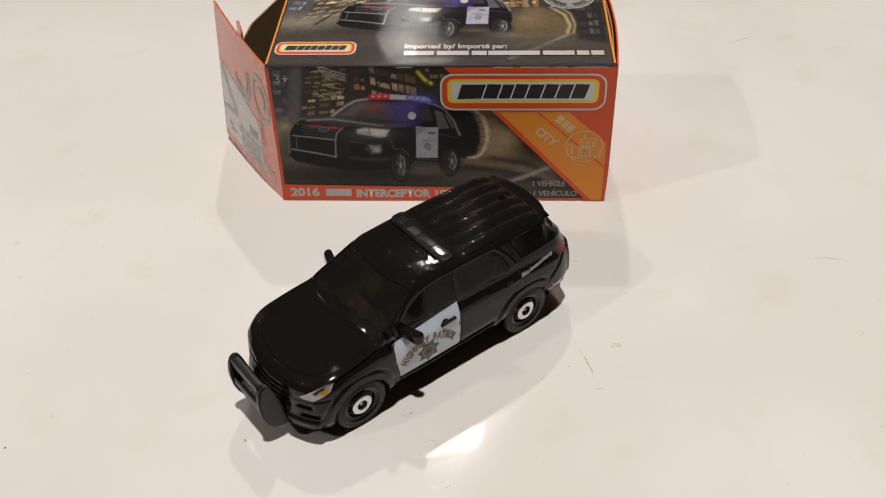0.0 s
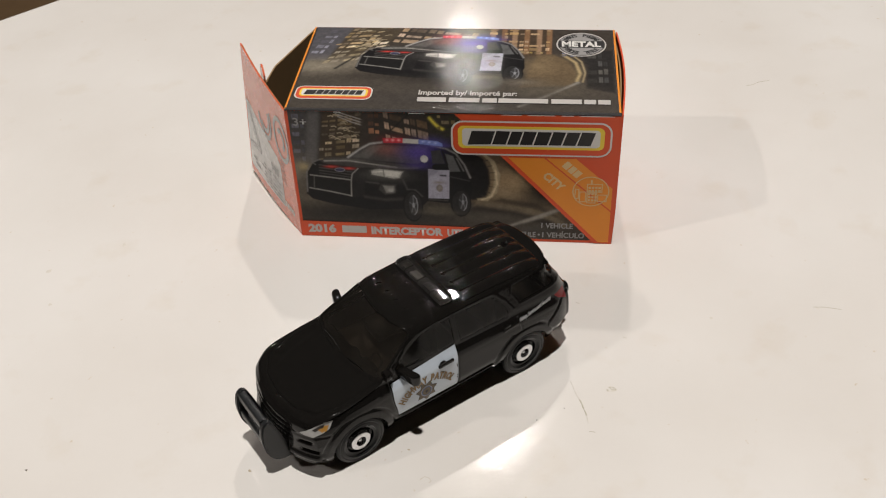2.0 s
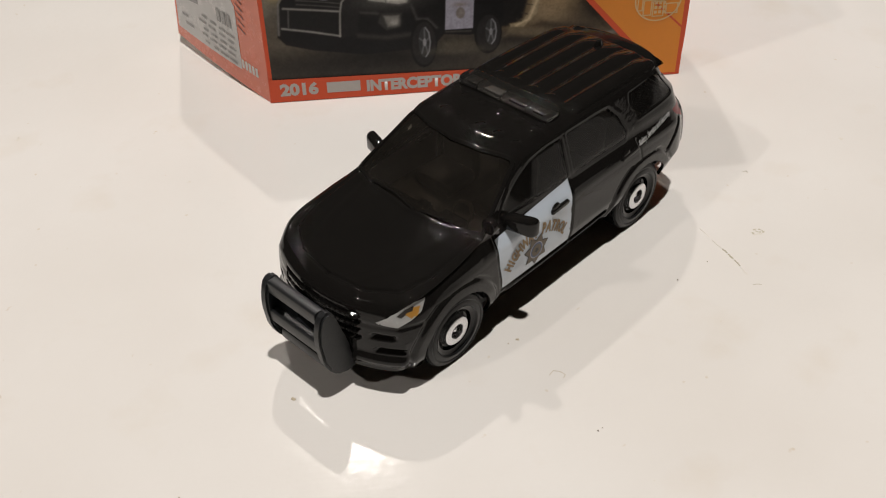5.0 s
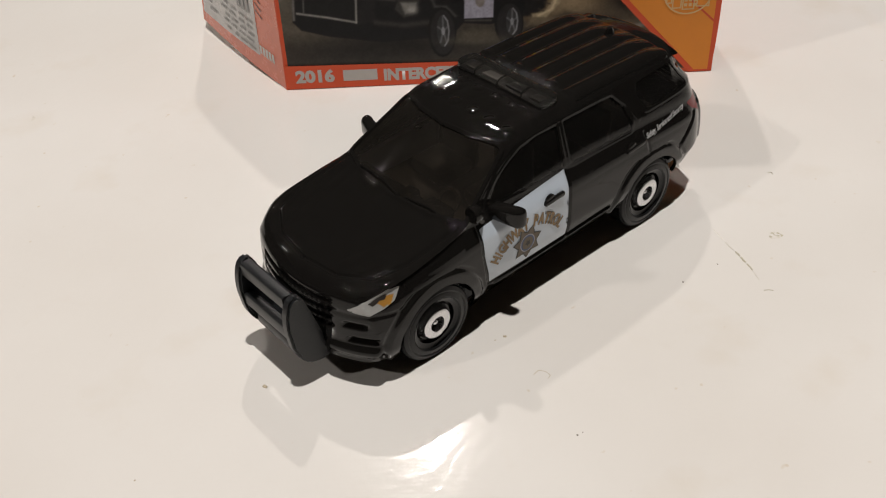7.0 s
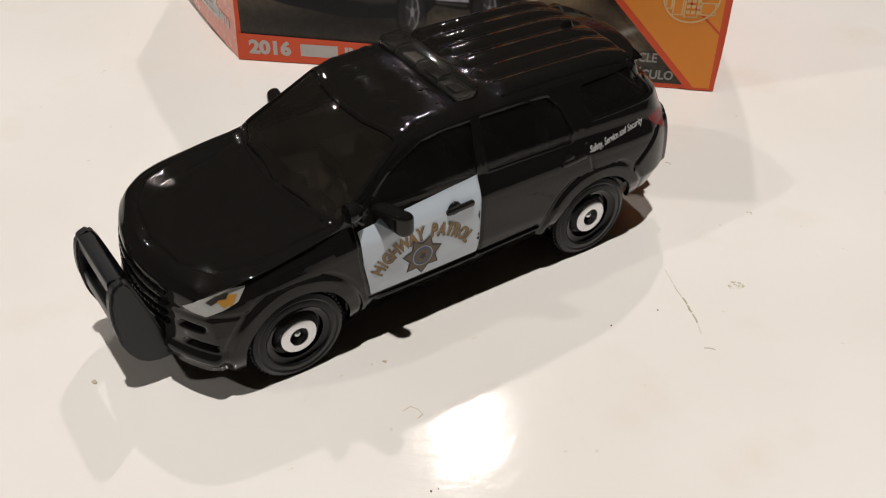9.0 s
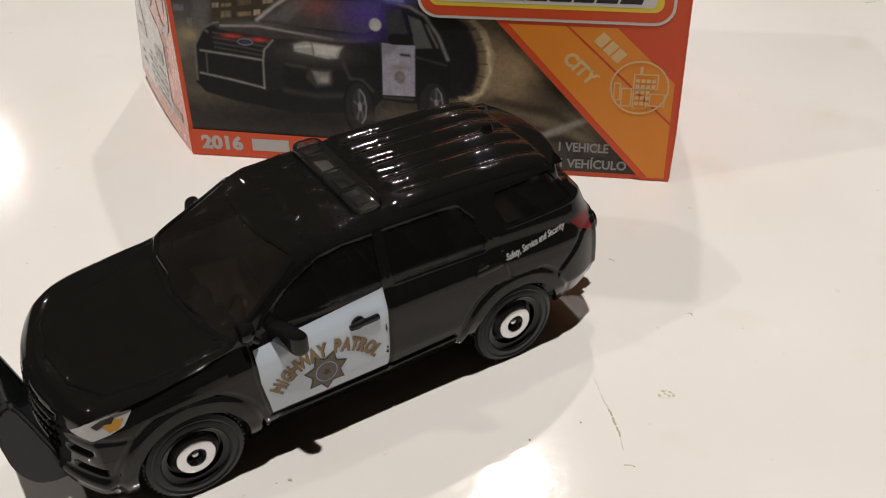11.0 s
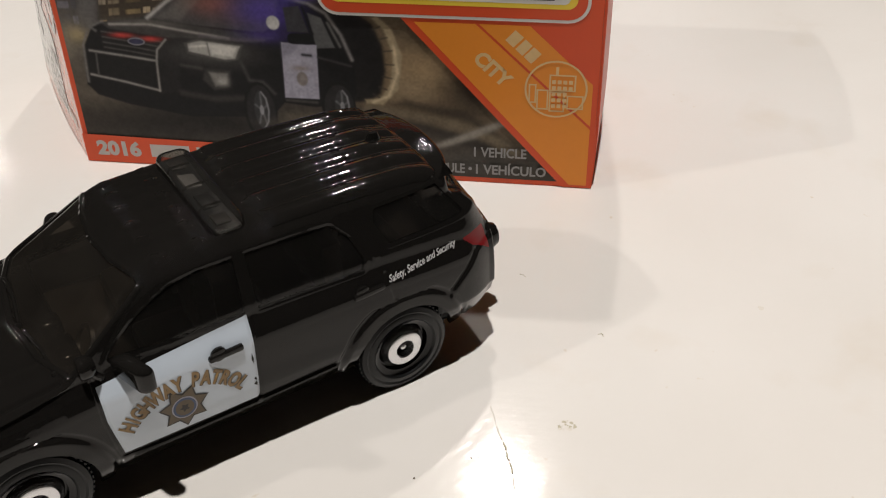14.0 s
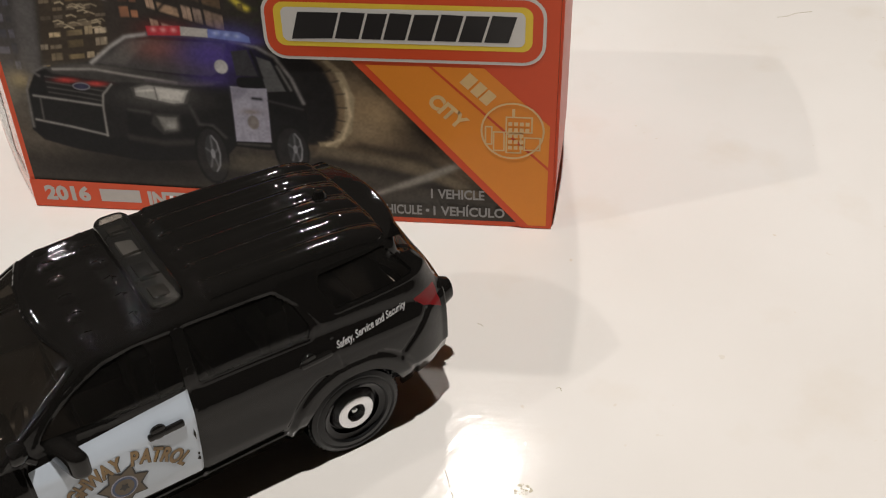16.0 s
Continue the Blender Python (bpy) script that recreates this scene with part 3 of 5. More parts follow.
def front_photo(root):
    s = Sheet(0.8, BW - 1.1, 0.9, BH - 0.25)
    s.ink[:] = (0.030, 0.025, 0.021)
    # towers and their lit floors
    s.poly([(0, 22), (6.4, 22), (8.6, 39), (0, 39)], (0.050, 0.046, 0.045), 1.0)
    s.poly([(3.4, 22), (6.4, 22), (8.8, 39), (6.0, 39)], (0.085, 0.080, 0.078), 1.2)
    s.windows(0.8, 3.8, 23, 37.5, 2, 6, 0.06, 0, 2, 0.8, (0.15, 0.14, 0.17))
    s.poly([(7.0, 24), (17.6, 26), (18.6, 39), (9.6, 39)], (0.042, 0.031, 0.021), 0.8)
    s.windows(7.2, 17.8, 29.5, 38, 4, 7, 0.13, 0.10, 4, 0.85, (0.16, 0.115, 0.06))
    s.windows(6.2, 17.4, 22.6, 29.6, 5, 4, 0.13, 0.12, 5, 0.85, (0.42, 0.31, 0.15))
    rnd = random.Random(8)
    for k in range(26):
        p, q = rnd.uniform(10.2, 16.6), rnd.uniform(30, 37)
        s.line([(p, q), (p + rnd.uniform(0.4, 1.1), q + 0.2), (p + rnd.uniform(1.1, 1.6), q - 0.1)], 0.12, (0.44, 0.36, 0.24), rnd.uniform(0.4, 0.9))
    for k in range(3):
        s.line([(12.0 + k * 0.5, 38.2 - k * 0.8), (16.2, 36.7 - k * 0.8), (20.6, 35.2 - k * 0.8)], 0.16, (0.30, 0.28, 0.26), 0.8)
    s.poly([(17.6, 28), (21.5, 28), (21.5, 39), (18.8, 39)], (0.035, 0.028, 0.023), 0.6)
    s.windows(24.0, 34.6, 29.8, 39.0, 5, 3, -0.05, -0.30, 6, 0.95, (0.34, 0.215, 0.12))
    s.line([(25.5, 33.0), (30, 37.5)], 0.3, (0.02, 0.018, 0.016), 0.9)
    s.windows(19.4, 23.2, 31.5, 38.2, 2, 3, 0.02, 0, 16, 0.7, (0.30, 0.13, 0.06))
    a, b = s.a, s.b
    leaves = value_noise(a, b, 0.8, 9)
    s.lay(np.clip((leaves - 0.35) * 2, 0, 1) * np.exp(-(((a - 40) / 4.5) ** 2 + ((b - 34) / 5.0) ** 2)), (0.030, 0.032, 0.016))
    s.line([(35.0, 36.6), (36.2, 35.0), (37.2, 34.0), (38.0, 33.6)], 0.4, (0.55, 0.45, 0.06), 0.9)
    s.windows(36.5, 41, 33, 38, 3, 3, 0, 0, 12, 0.5, (0.22, 0.16, 0.07))
    # street
    s.poly([(-1, 16.5), (6, 16.0), (20, 13.4), (44, 12.4), (60, 11), (80, 8), (80, -1), (-1, -1)], (0.050, 0.041, 0.032), 1.2)
    s.glow(0.5, 20.5, 4.0, 4.6, (0.155, 0.135, 0.105), 0.9)
    s.glow(3.0, 21.8, 1.6, 1.2, (0.30, 0.24, 0.13), 0.8)
    s.glow(4, 12, 8, 2.6, (0.105, 0.088, 0.066), 0.7)
    s.glow(18, 6.4, 20, 2.4, (0.034, 0.030, 0.027), 0.8)
    # tunnel on the right
    s.poly([(42, 12), (50, 11.8), (60, 10.6), (70, 6), (70, 20), (54, 27), (44, 28)], (0.095, 0.070, 0.045), 0.8)
    s.glow(54.0, 18.6, 4.6, 4.0, (0.27, 0.190, 0.105), 0.9)
    s.glow(52.6, 15.2, 3.0, 2.4, (0.24, 0.180, 0.110), 0.7)
    s.glow(62.0, 16.0, 3.6, 5.0, (0.020, 0.015, 0.011), 0.95)
    s.glow(57.5, 24.5, 5.0, 3.0, (0.022, 0.018, 0.014), 0.9)
    s.poly([(42, 12.6), (46.5, 12.9), (48.4, 14.4), (49.3, 18), (49.0, 22), (47.6, 25.4), (45.2, 27), (41, 27.8)], (0.011, 0.010, 0.010), 0.5)
    s.poly([(46.0, 13.3), (48.2, 13.5), (49.9, 16), (50.5, 20.5), (49.3, 24.4), (47.6, 26.2), (48.4, 26.5), (50.4, 24.6), (51.8, 20.6), (51.1, 15.3), (48.6, 12.5), (46.2, 12.6)], (0.27, 0.215, 0.135), 0.35)
    s.line([(47.2, 12.9), (49.6, 14.0), (51.0, 17.8), (50.6, 22.0)], 0.3, (0.46, 0.37, 0.24), 0.85)
    for k in range(7):
        w = -1.1 + 0.34 * k
        s.line([(45.6 + 3.6 * math.cos(w), 19.6 + 6.0 * math.sin(w)), (46.2 + 4.3 * math.cos(w), 19.6 + 6.6 * math.sin(w))], 0.16, (0.035, 0.030, 0.024), 0.7)
    s.poly([(45, 10.9), (62, 8.0), (68, 4.6), (70, 5.2), (62, 10.6), (46, 12.6)], (0.125, 0.098, 0.064), 0.9)
    s.poly([(44, 9.6), (54, 8.6), (63, 5.4), (66, 4.0), (64.5, 6.6), (56, 9.6), (46, 11.0)], (0.022, 0.018, 0.015), 1.2, 0.9)
    s.poly([(50, 12.6), (60, 10.6), (66, 8.2), (61, 12.0), (52, 13.6)], (0.030, 0.023, 0.017), 1.0, 0.85)
    s.poly([(55, 4.9), (62, 7.6), (67.0, 10.2), (65.8, 10.6), (60, 8.0), (53, 4.6)], (0.22, 0.20, 0.17), 0.7)
    s.glow(47, 7.4, 7, 1.3, (0.075, 0.064, 0.050), 0.8)
    s.glow(64, 3.2, 9, 2.2, (0.055, 0.051, 0.046), 0.7)
    paint_suv(s, 0, 0, 1.0)
    s.glow(36, 8.6, 5, 0.8, (0.10, 0.086, 0.064), 0.6)
    return s.mesh("printed_photo", M_PHOTO, on_front, 1, root, "printed photo of a police car at night")


def lid_photo(root):
    s = Sheet(0.9, BW - 0.9, 1.0, BD - 0.4)
    s.ink[:] = (0.040, 0.033, 0.027)
    s.poly([(0, 24), (6, 24), (12, 43), (0, 43)], (0.065, 0.062, 0.068), 1.2)
    s.windows(1.2, 4.4, 27, 41, 2, 5, 0.28, 0, 2, 0.8, (0.24, 0.23, 0.27))
    s.poly([(6.0, 22), (18, 26), (25, 43), (11, 43)], (0.055, 0.042, 0.028), 0.8)
    s.windows(5.2, 17.0, 29.5, 42.5, 5, 7, 0.42, 0.15, 4, 0.9, (0.30, 0.21, 0.10))
    s.windows(4.2, 16.5, 21.5, 31, 5, 4, 0.42, 0.25, 5, 0.9, (0.50, 0.40, 0.23))
    rnd = random.Random(8)
    for k in range(30):
        p, q = rnd.uniform(12, 20), rnd.uniform(30, 40)
        s.line([(p, q), (p + rnd.uniform(0.5, 1.3), q + 0.5), (p + rnd.uniform(1.3, 1.9), q + 0.4)], 0.13, (0.50, 0.42, 0.28), rnd.uniform(0.4, 0.9))
    s.windows(21.5, 44.0, 33.6, 42.8, 7, 3, 0.3, -0.12, 6, 0.9, (0.38, 0.26, 0.15))
    s.poly([(50, 27), (62, 27), (64, 43), (52, 43)], (0.050, 0.034, 0.022), 0.8)
    for k, p in enumerate((47.5, 50.4, 53.2, 56.4, 59.6, 62.2)):
        s.poly([(p, 28.5), (p + 1.3, 28.5), (p + 1.5, 43), (p + 0.1, 43)], (0.17, 0.095, 0.05) if k % 2 else (0.22, 0.14, 0.085), 0.3)
    s.windows(47.0, 63.5, 30.0, 42.6, 9, 6, 0.03, 0, 8, 0.45, (0.42, 0.27, 0.12))
    s.windows(55.5, 61.5, 28.6, 30.2, 5, 1, 0.0, 0, 9, 0.9, (0.62, 0.43, 0.13))
    s.poly([(-1, 20.5), (6, 21.0), (14, 23), (30, 16), (60, 14), (80, 18), (80, -1), (-1, -1)], (0.055, 0.046, 0.037), 1.4)
    s.glow(5, 21, 8.0, 3.6, (0.19, 0.165, 0.125), 0.9)
    s.glow(14, 23.5, 5, 2.6, (0.17, 0.145, 0.11), 0.7)
    s.poly([(56, 12), (60, 28), (64, 28.4), (68, 25), (70, 19), (69, 13)], (0.105, 0.074, 0.042), 1.0)
    s.glow(60, 22, 4.0, 4.5, (0.16, 0.115, 0.065), 0.8)
    s.line([(66.6, 28.2), (69.6, 24.4), (70.6, 19.0), (69.8, 15.4)], 0.5, (0.33, 0.25, 0.13), 0.9)
    s.line([(67.8, 29.6), (71.0, 25.0), (71.9, 19.4), (71.2, 15.0)], 0.3, (0.28, 0.22, 0.13), 0.8)
    s.poly([(72, 12), (79, 10), (79, 31), (70, 31), (72.5, 22)], (0.020, 0.018, 0.017), 0.8)
    s.windows(72.5, 78.2, 14, 30, 3, 4, 0, 0, 21, 0.7, (0.07, 0.065, 0.055))
    s.windows(65.8, 71, 27.4, 29.6, 4, 2, 0, 0, 22, 0.6, (0.14, 0.16, 0.24))
    s.line([(56, 3.2), (63, 8.6), (70, 14.6)], 0.5, (0.23, 0.215, 0.19), 0.8)
    s.glow(62, 10.5, 9, 3.4, (0.10, 0.084, 0.06), 0.7)
    s.line([(9.2, 20.0), (13.2, 25.8)], 0.4, (0.012, 0.012, 0.012), 0.9)
    paint_suv(s, 11.2, 6.6, 1.02)
    s.glow(20, 13.5, 14, 2.6, (0.065, 0.055, 0.044), 0.6)
    s.glow(40, 5, 40, 5.5, (0.036, 0.032, 0.029), 0.7)
    s.glow(56, 14.6, 5, 1.6, (0.13, 0.11, 0.085), 0.7)
    return s.mesh("printed_photo", M_LID, on_top, 1, root, "printed photo of a police car at night")


# ---- the carton ----
BW, BD, BH = 80.0, 42.2, 38.2


def on_front(a, b, c):
    return Vector((a, -c, b))


def on_top(a, b, c):
    return Vector((a, b, BH + c))


FLAP_LONG, FLAP_X, FLAP_Y = 33.5, -0.579, 0.815


def on_flap(a, b, c):
    """Along the open end flap, up it, and out from its printed side."""
    s = a / FLAP_LONG
    out = c - 2.6 * s * (b / BH) + 0.5 * math.sin(math.pi * s)
    return Vector((a * FLAP_X + out * -FLAP_Y, a * FLAP_Y + out * FLAP_X, b + 2.1 * s + 0.2 * s * (b / BH)))


def flat(pts, place, level, step=0.0):
    """A printed shape on a face of the carton; level counts the layers of ink."""
    bm = bmesh.new()
    bm.faces.new([bm.verts.new((a, b, 0)) for a, b in pts])
    if step:
        bmesh.ops.triangulate(bm, faces=bm.faces)
        bmesh.ops.subdivide_edges(bm, edges=bm.edges[:], cuts=int(step), use_grid_fill=True)
    for v in bm.verts:
        v.co = place(v.co.x, v.co.y, 0.028 * level)
    return bm


def type_on(text, x, y, size, place, level, width=None, angle=0.0, shear=0.0, bold=0.0):
    bm = lettering(text, size, width, shear, bold)
    ca, sa = math.cos(radians(angle)), math.sin(radians(angle))
    for v in bm.verts:
        v.co = place(x + v.co.x * ca - v.co.y * sa, y + v.co.x * sa + v.co.y * ca, 0.028 * level)
    return bm


def bars_on(words, x, y, high, place, level, angle=0.0, slant=0.0):
    """Plain bars in place of words: pairs of start and length along a line."""
    ca, sa = math.cos(radians(angle)), math.sin(radians(angle))
    out = []
    for start, long in words:
        q = [(start, 0), (start + long, 0), (start + long + slant, high), (start + slant, high)]
        out.append(flat([(x + a * ca - b * sa, y + a * sa + b * ca) for a, b in q], place, level))
    return join(*out)


def mark_blocks(root, x0, x1, y0, y1, place, level):
    """The maker's mark as slanted black blocks, not letters."""
    shares = (1.9, 1.1, 0.9, 1.0, 1.1, 1.0, 1.05, 1.1)
    gap = 0.012 * (x1 - x0)
    unit = (x1 - x0 - gap * 7) / sum(shares)
    x = x0
    for k, s in enumerate(shares):
        w, h = s * unit, y1 - y0
        sl = 0.30 * h
        low = y0 - (0.06 * h if k == 0 else 0)
        part("printed_mark", flat([(x, low), (x + w, y0), (x + w + sl, y1), (x + sl, y1 + (0.03 * h if k % 2 else 0))], place, level), M_INK, root)
        x += w + gap


def carton():
    root = thing("toy_carton", "open printed cardboard toy carton in red, orange and black", "box", pose(0, 0, 0))
    # card walls
    part("front_panel", block(0, BW, 0, 0.45, 0, BH, 0.16, 2), M_RED, root)
    part("back_panel", block(0, BW, BD - 0.45, BD, 0, BH, 0.16, 2), M_RED, root)
    part("bottom_panel", block(0.2, BW - 0.2, 0.45, BD - 0.45, 0.02, 0.45), M_BROWN, root)
    part("top_panel", block(0, BW, 0.1, BD - 0.1, BH - 0.42, BH + 0.02, 0.12, 2), M_INK, root)
    part("top_lining", block(0.3, BW - 0.3, 0.6, BD - 0.6, BH - 0.55, BH - 0.44), M_BROWN, root)
    part("back_lining", block(0.3, BW - 0.3, BD - 0.62, BD - 0.47, 0.5, BH - 0.6), M_BROWN, root)
    part("front_lining", block(0.3, BW - 0.3, 0.47, 0.62, 0.5, BH - 0.6), M_BROWN, root)
    # bulging right end with its tuck edge a little above the lid
    def bulge(a, b, c):
        s = a / 40.5
        full = math.sin(math.pi / 2 * min(1, max(0, b) / 11))
        return Vector((BW + 0.08 + (0.2 + 1.35 * math.sin(math.pi * min(1, s * 0.9 + 0.04))) * full + c, 0.48 + a, b))
    def sheet(a0, a1, b0, b1, place, thick, na=14, nb=6, top=None):
        bm = bmesh.new()
        g = {}
        for side in (0, 1):
            for i in range(na + 1):
                for j in range(nb + 1):
                    a = a0 + (a1 - a0) * i / na
                    bt = b1 if top is None else top(a)
                    g[side, i, j] = bm.verts.new(place(a, b0 + (bt - b0) * j / nb, -thick * side))
        for i in range(na):
            for j in range(nb):
                bm.faces.new((g[0, i, j], g[0, i + 1, j], g[0, i + 1, j + 1], g[0, i, j + 1]))
                bm.faces.new((g[1, i, j], g[1, i, j + 1], g[1, i + 1, j + 1], g[1, i + 1, j]))
        for i in range(na):
            for j in (0, nb):
                bm.faces.new((g[0, i, j], g[0, i + 1, j], g[1, i + 1, j], g[1, i, j]))
        for j in range(nb):
            for i in (0, na):
                bm.faces.new((g[0, i, j], g[0, i, j + 1], g[1, i, j + 1], g[1, i, j]))
        bmesh.ops.recalc_face_normals(bm, faces=bm.faces)
        return bm
    part("end_panel", sheet(0, 40.5, 0.1, 0, bulge, 0.4, 14, 14, top=lambda a: BH + 0.3 * math.sin(a / 40 * 3.1)), M_RED, root, "bulging red end panel")
    part("tuck_flap", sheet(4, 40.0, 20, 0, lambda a, b, c: bulge(a, b, c - 0.9), 0.35, top=lambda a: BH - 0.3), M_BROWN, root, "raw brown tuck flap")
    # left end: open printed flap and the raw dust flap behind it
    part("open_flap", sheet(0, FLAP_LONG, 0, 0, on_flap, 0.4, top=lambda a: BH - 0.3), M_FLAPGLARE, root, "open red end flap with printed panel")
    part("flap_lining", sheet(0.4, FLAP_LONG - 0.5, 0.4, 0, lambda a, b, c: on_flap(a, b, c - 0.45), 0.08, top=lambda a: BH - 0.4), M_BROWN, root)
    part("tuck_edge", sheet(15.0, 20.4, BH - 6, 0, lambda a, b, c: on_flap(a, b, c - 0.7 - (a - 15) * 0.16), 0.5, 10, 3, top=lambda a: BH + 1.5 - 0.14 * (a - 17.7) ** 2), M_FLAPGLARE, root)
    part("dust_flap", sheet(0, 27.5, 0.3, 0, lambda a, b, c: Vector((0.3 - a * 0.31 + c * 0.95, BD - 0.5 - a * 0.95 - c * 0.31, b)), 0.4, top=lambda a: BH - 0.3 - max(0, a - 22) * 0.4), M_BROWN, root, "raw brown dust flap")

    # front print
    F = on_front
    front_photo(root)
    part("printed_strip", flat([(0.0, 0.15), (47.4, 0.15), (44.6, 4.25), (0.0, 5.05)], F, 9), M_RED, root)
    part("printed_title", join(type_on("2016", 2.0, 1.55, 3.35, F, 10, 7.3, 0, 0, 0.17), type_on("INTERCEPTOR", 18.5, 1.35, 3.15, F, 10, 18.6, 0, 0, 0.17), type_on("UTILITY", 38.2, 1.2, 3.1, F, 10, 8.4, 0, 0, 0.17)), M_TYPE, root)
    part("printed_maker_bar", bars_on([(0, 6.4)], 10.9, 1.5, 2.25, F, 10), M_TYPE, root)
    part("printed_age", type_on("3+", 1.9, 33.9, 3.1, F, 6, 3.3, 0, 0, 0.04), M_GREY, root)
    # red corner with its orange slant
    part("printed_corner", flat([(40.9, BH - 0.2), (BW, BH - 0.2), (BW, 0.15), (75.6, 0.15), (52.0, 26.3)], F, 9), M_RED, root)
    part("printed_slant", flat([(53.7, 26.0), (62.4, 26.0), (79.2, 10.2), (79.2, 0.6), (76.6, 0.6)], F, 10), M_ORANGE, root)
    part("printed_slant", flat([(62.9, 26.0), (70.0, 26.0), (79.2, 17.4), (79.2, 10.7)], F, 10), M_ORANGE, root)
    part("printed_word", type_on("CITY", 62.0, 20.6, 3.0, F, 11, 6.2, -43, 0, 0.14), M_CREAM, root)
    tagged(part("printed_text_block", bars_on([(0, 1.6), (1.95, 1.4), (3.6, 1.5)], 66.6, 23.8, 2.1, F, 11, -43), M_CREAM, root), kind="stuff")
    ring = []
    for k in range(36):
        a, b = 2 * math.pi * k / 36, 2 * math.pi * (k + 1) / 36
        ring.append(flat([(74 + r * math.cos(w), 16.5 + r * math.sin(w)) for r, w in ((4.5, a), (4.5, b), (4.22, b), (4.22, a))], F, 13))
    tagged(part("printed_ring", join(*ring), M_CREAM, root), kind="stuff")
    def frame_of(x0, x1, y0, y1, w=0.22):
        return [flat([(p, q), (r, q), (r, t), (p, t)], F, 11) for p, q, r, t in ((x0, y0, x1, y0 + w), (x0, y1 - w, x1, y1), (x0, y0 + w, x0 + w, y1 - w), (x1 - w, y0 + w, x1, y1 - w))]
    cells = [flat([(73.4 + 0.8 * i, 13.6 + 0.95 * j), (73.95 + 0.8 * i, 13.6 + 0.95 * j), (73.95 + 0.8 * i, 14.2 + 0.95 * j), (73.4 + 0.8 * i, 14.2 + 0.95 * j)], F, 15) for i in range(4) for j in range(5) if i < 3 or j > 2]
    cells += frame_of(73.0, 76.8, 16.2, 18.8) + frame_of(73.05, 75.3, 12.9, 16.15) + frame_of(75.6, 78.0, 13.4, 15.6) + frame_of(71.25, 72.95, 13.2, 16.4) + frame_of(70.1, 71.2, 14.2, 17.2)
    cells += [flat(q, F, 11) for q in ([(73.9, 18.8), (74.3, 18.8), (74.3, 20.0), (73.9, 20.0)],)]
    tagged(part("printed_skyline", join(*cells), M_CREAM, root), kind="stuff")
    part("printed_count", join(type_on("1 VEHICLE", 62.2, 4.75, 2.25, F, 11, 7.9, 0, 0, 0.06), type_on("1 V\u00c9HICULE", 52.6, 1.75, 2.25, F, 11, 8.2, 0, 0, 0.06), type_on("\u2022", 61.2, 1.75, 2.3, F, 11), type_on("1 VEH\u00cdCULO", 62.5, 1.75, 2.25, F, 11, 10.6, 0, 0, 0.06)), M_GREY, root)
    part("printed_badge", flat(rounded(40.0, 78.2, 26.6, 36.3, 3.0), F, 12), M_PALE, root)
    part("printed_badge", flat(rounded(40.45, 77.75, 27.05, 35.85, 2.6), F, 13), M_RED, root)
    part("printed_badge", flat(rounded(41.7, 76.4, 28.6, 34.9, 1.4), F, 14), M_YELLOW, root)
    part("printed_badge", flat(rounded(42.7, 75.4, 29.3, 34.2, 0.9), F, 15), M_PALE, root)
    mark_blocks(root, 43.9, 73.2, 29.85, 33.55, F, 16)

    # top print
    T = on_top
    lid_photo(root)
    part("printed_edge", flat([(0.05, 0.4), (0.5, 0.4), (0.5, BD - 0.3), (0.05, BD - 0.3)], T, 2), M_ORANGE, root)
    part("printed_edge", flat([(BW - 0.55, 1.2), (BW - 0.05, 1.2), (BW - 0.05, BD - 0.3), (BW - 0.55, BD - 0.3)], T, 2), M_ORANGE, root)
    part("printed_badge", flat(rounded(1.3, 20.3, 4.9, 11.0, 1.9), T, 6), M_PALE, root)
    part("printed_badge", flat(rounded(1.6, 20.0, 5.2, 10.7, 1.7), T, 7), M_RED, root)
    part("printed_badge", flat(rounded(2.4, 19.2, 6.2, 9.8, 1.0), T, 8), M_YELLOW, root)
    part("printed_badge", flat(rounded(2.9, 18.7, 6.6, 9.4, 0.6), T, 9), M_PALE, root)
    mark_blocks(root, 3.5, 17.6, 6.95, 9.0, T, 10)
    part("printed_import_line", type_on("Imported by/ Import\u00e9 par:", 31.6, 7.6, 2.9, T, 10, 23.8, 0, 0, 0.09), M_TYPE, root)
    words = [(0, 7.2), (7.9, 7.6), (16.2, 3.6), (20.2, 12.2), (33.2, 7.4), (41.2, 2.9), (44.6, 3.0)]
    tagged(part("printed_text_block", bars_on([(a * 0.965, b * 0.965) for a, b in words], 31.6, 4.35, 2.0, T, 10), M_TYPE, root), kind="stuff")
    part("printed_seal", flat(ellipse(71.1, 33.7, 6.4, 6.3, 36), T, 6), M_TYPE, root)
    part("printed_seal", flat(ellipse(71.1, 33.7, 6.0, 5.9, 36), T, 7), M_INK, root)
    part("printed_seal", flat(ellipse(71.1, 33.7, 5.75, 5.65, 36), T, 8), M_GREY, root)
    part("printed_seal", flat([(65.3, 31.9), (76.9, 31.9), (77.1, 33.7), (76.9, 35.5), (65.3, 35.5), (65.1, 33.7)], T, 9), M_INK, root)
    part("printed_word", type_on("METAL", 66.1, 32.4, 3.75, T, 11, 10.0, 0, 0, 0.16), M_PALE, root)
    ring_words = []
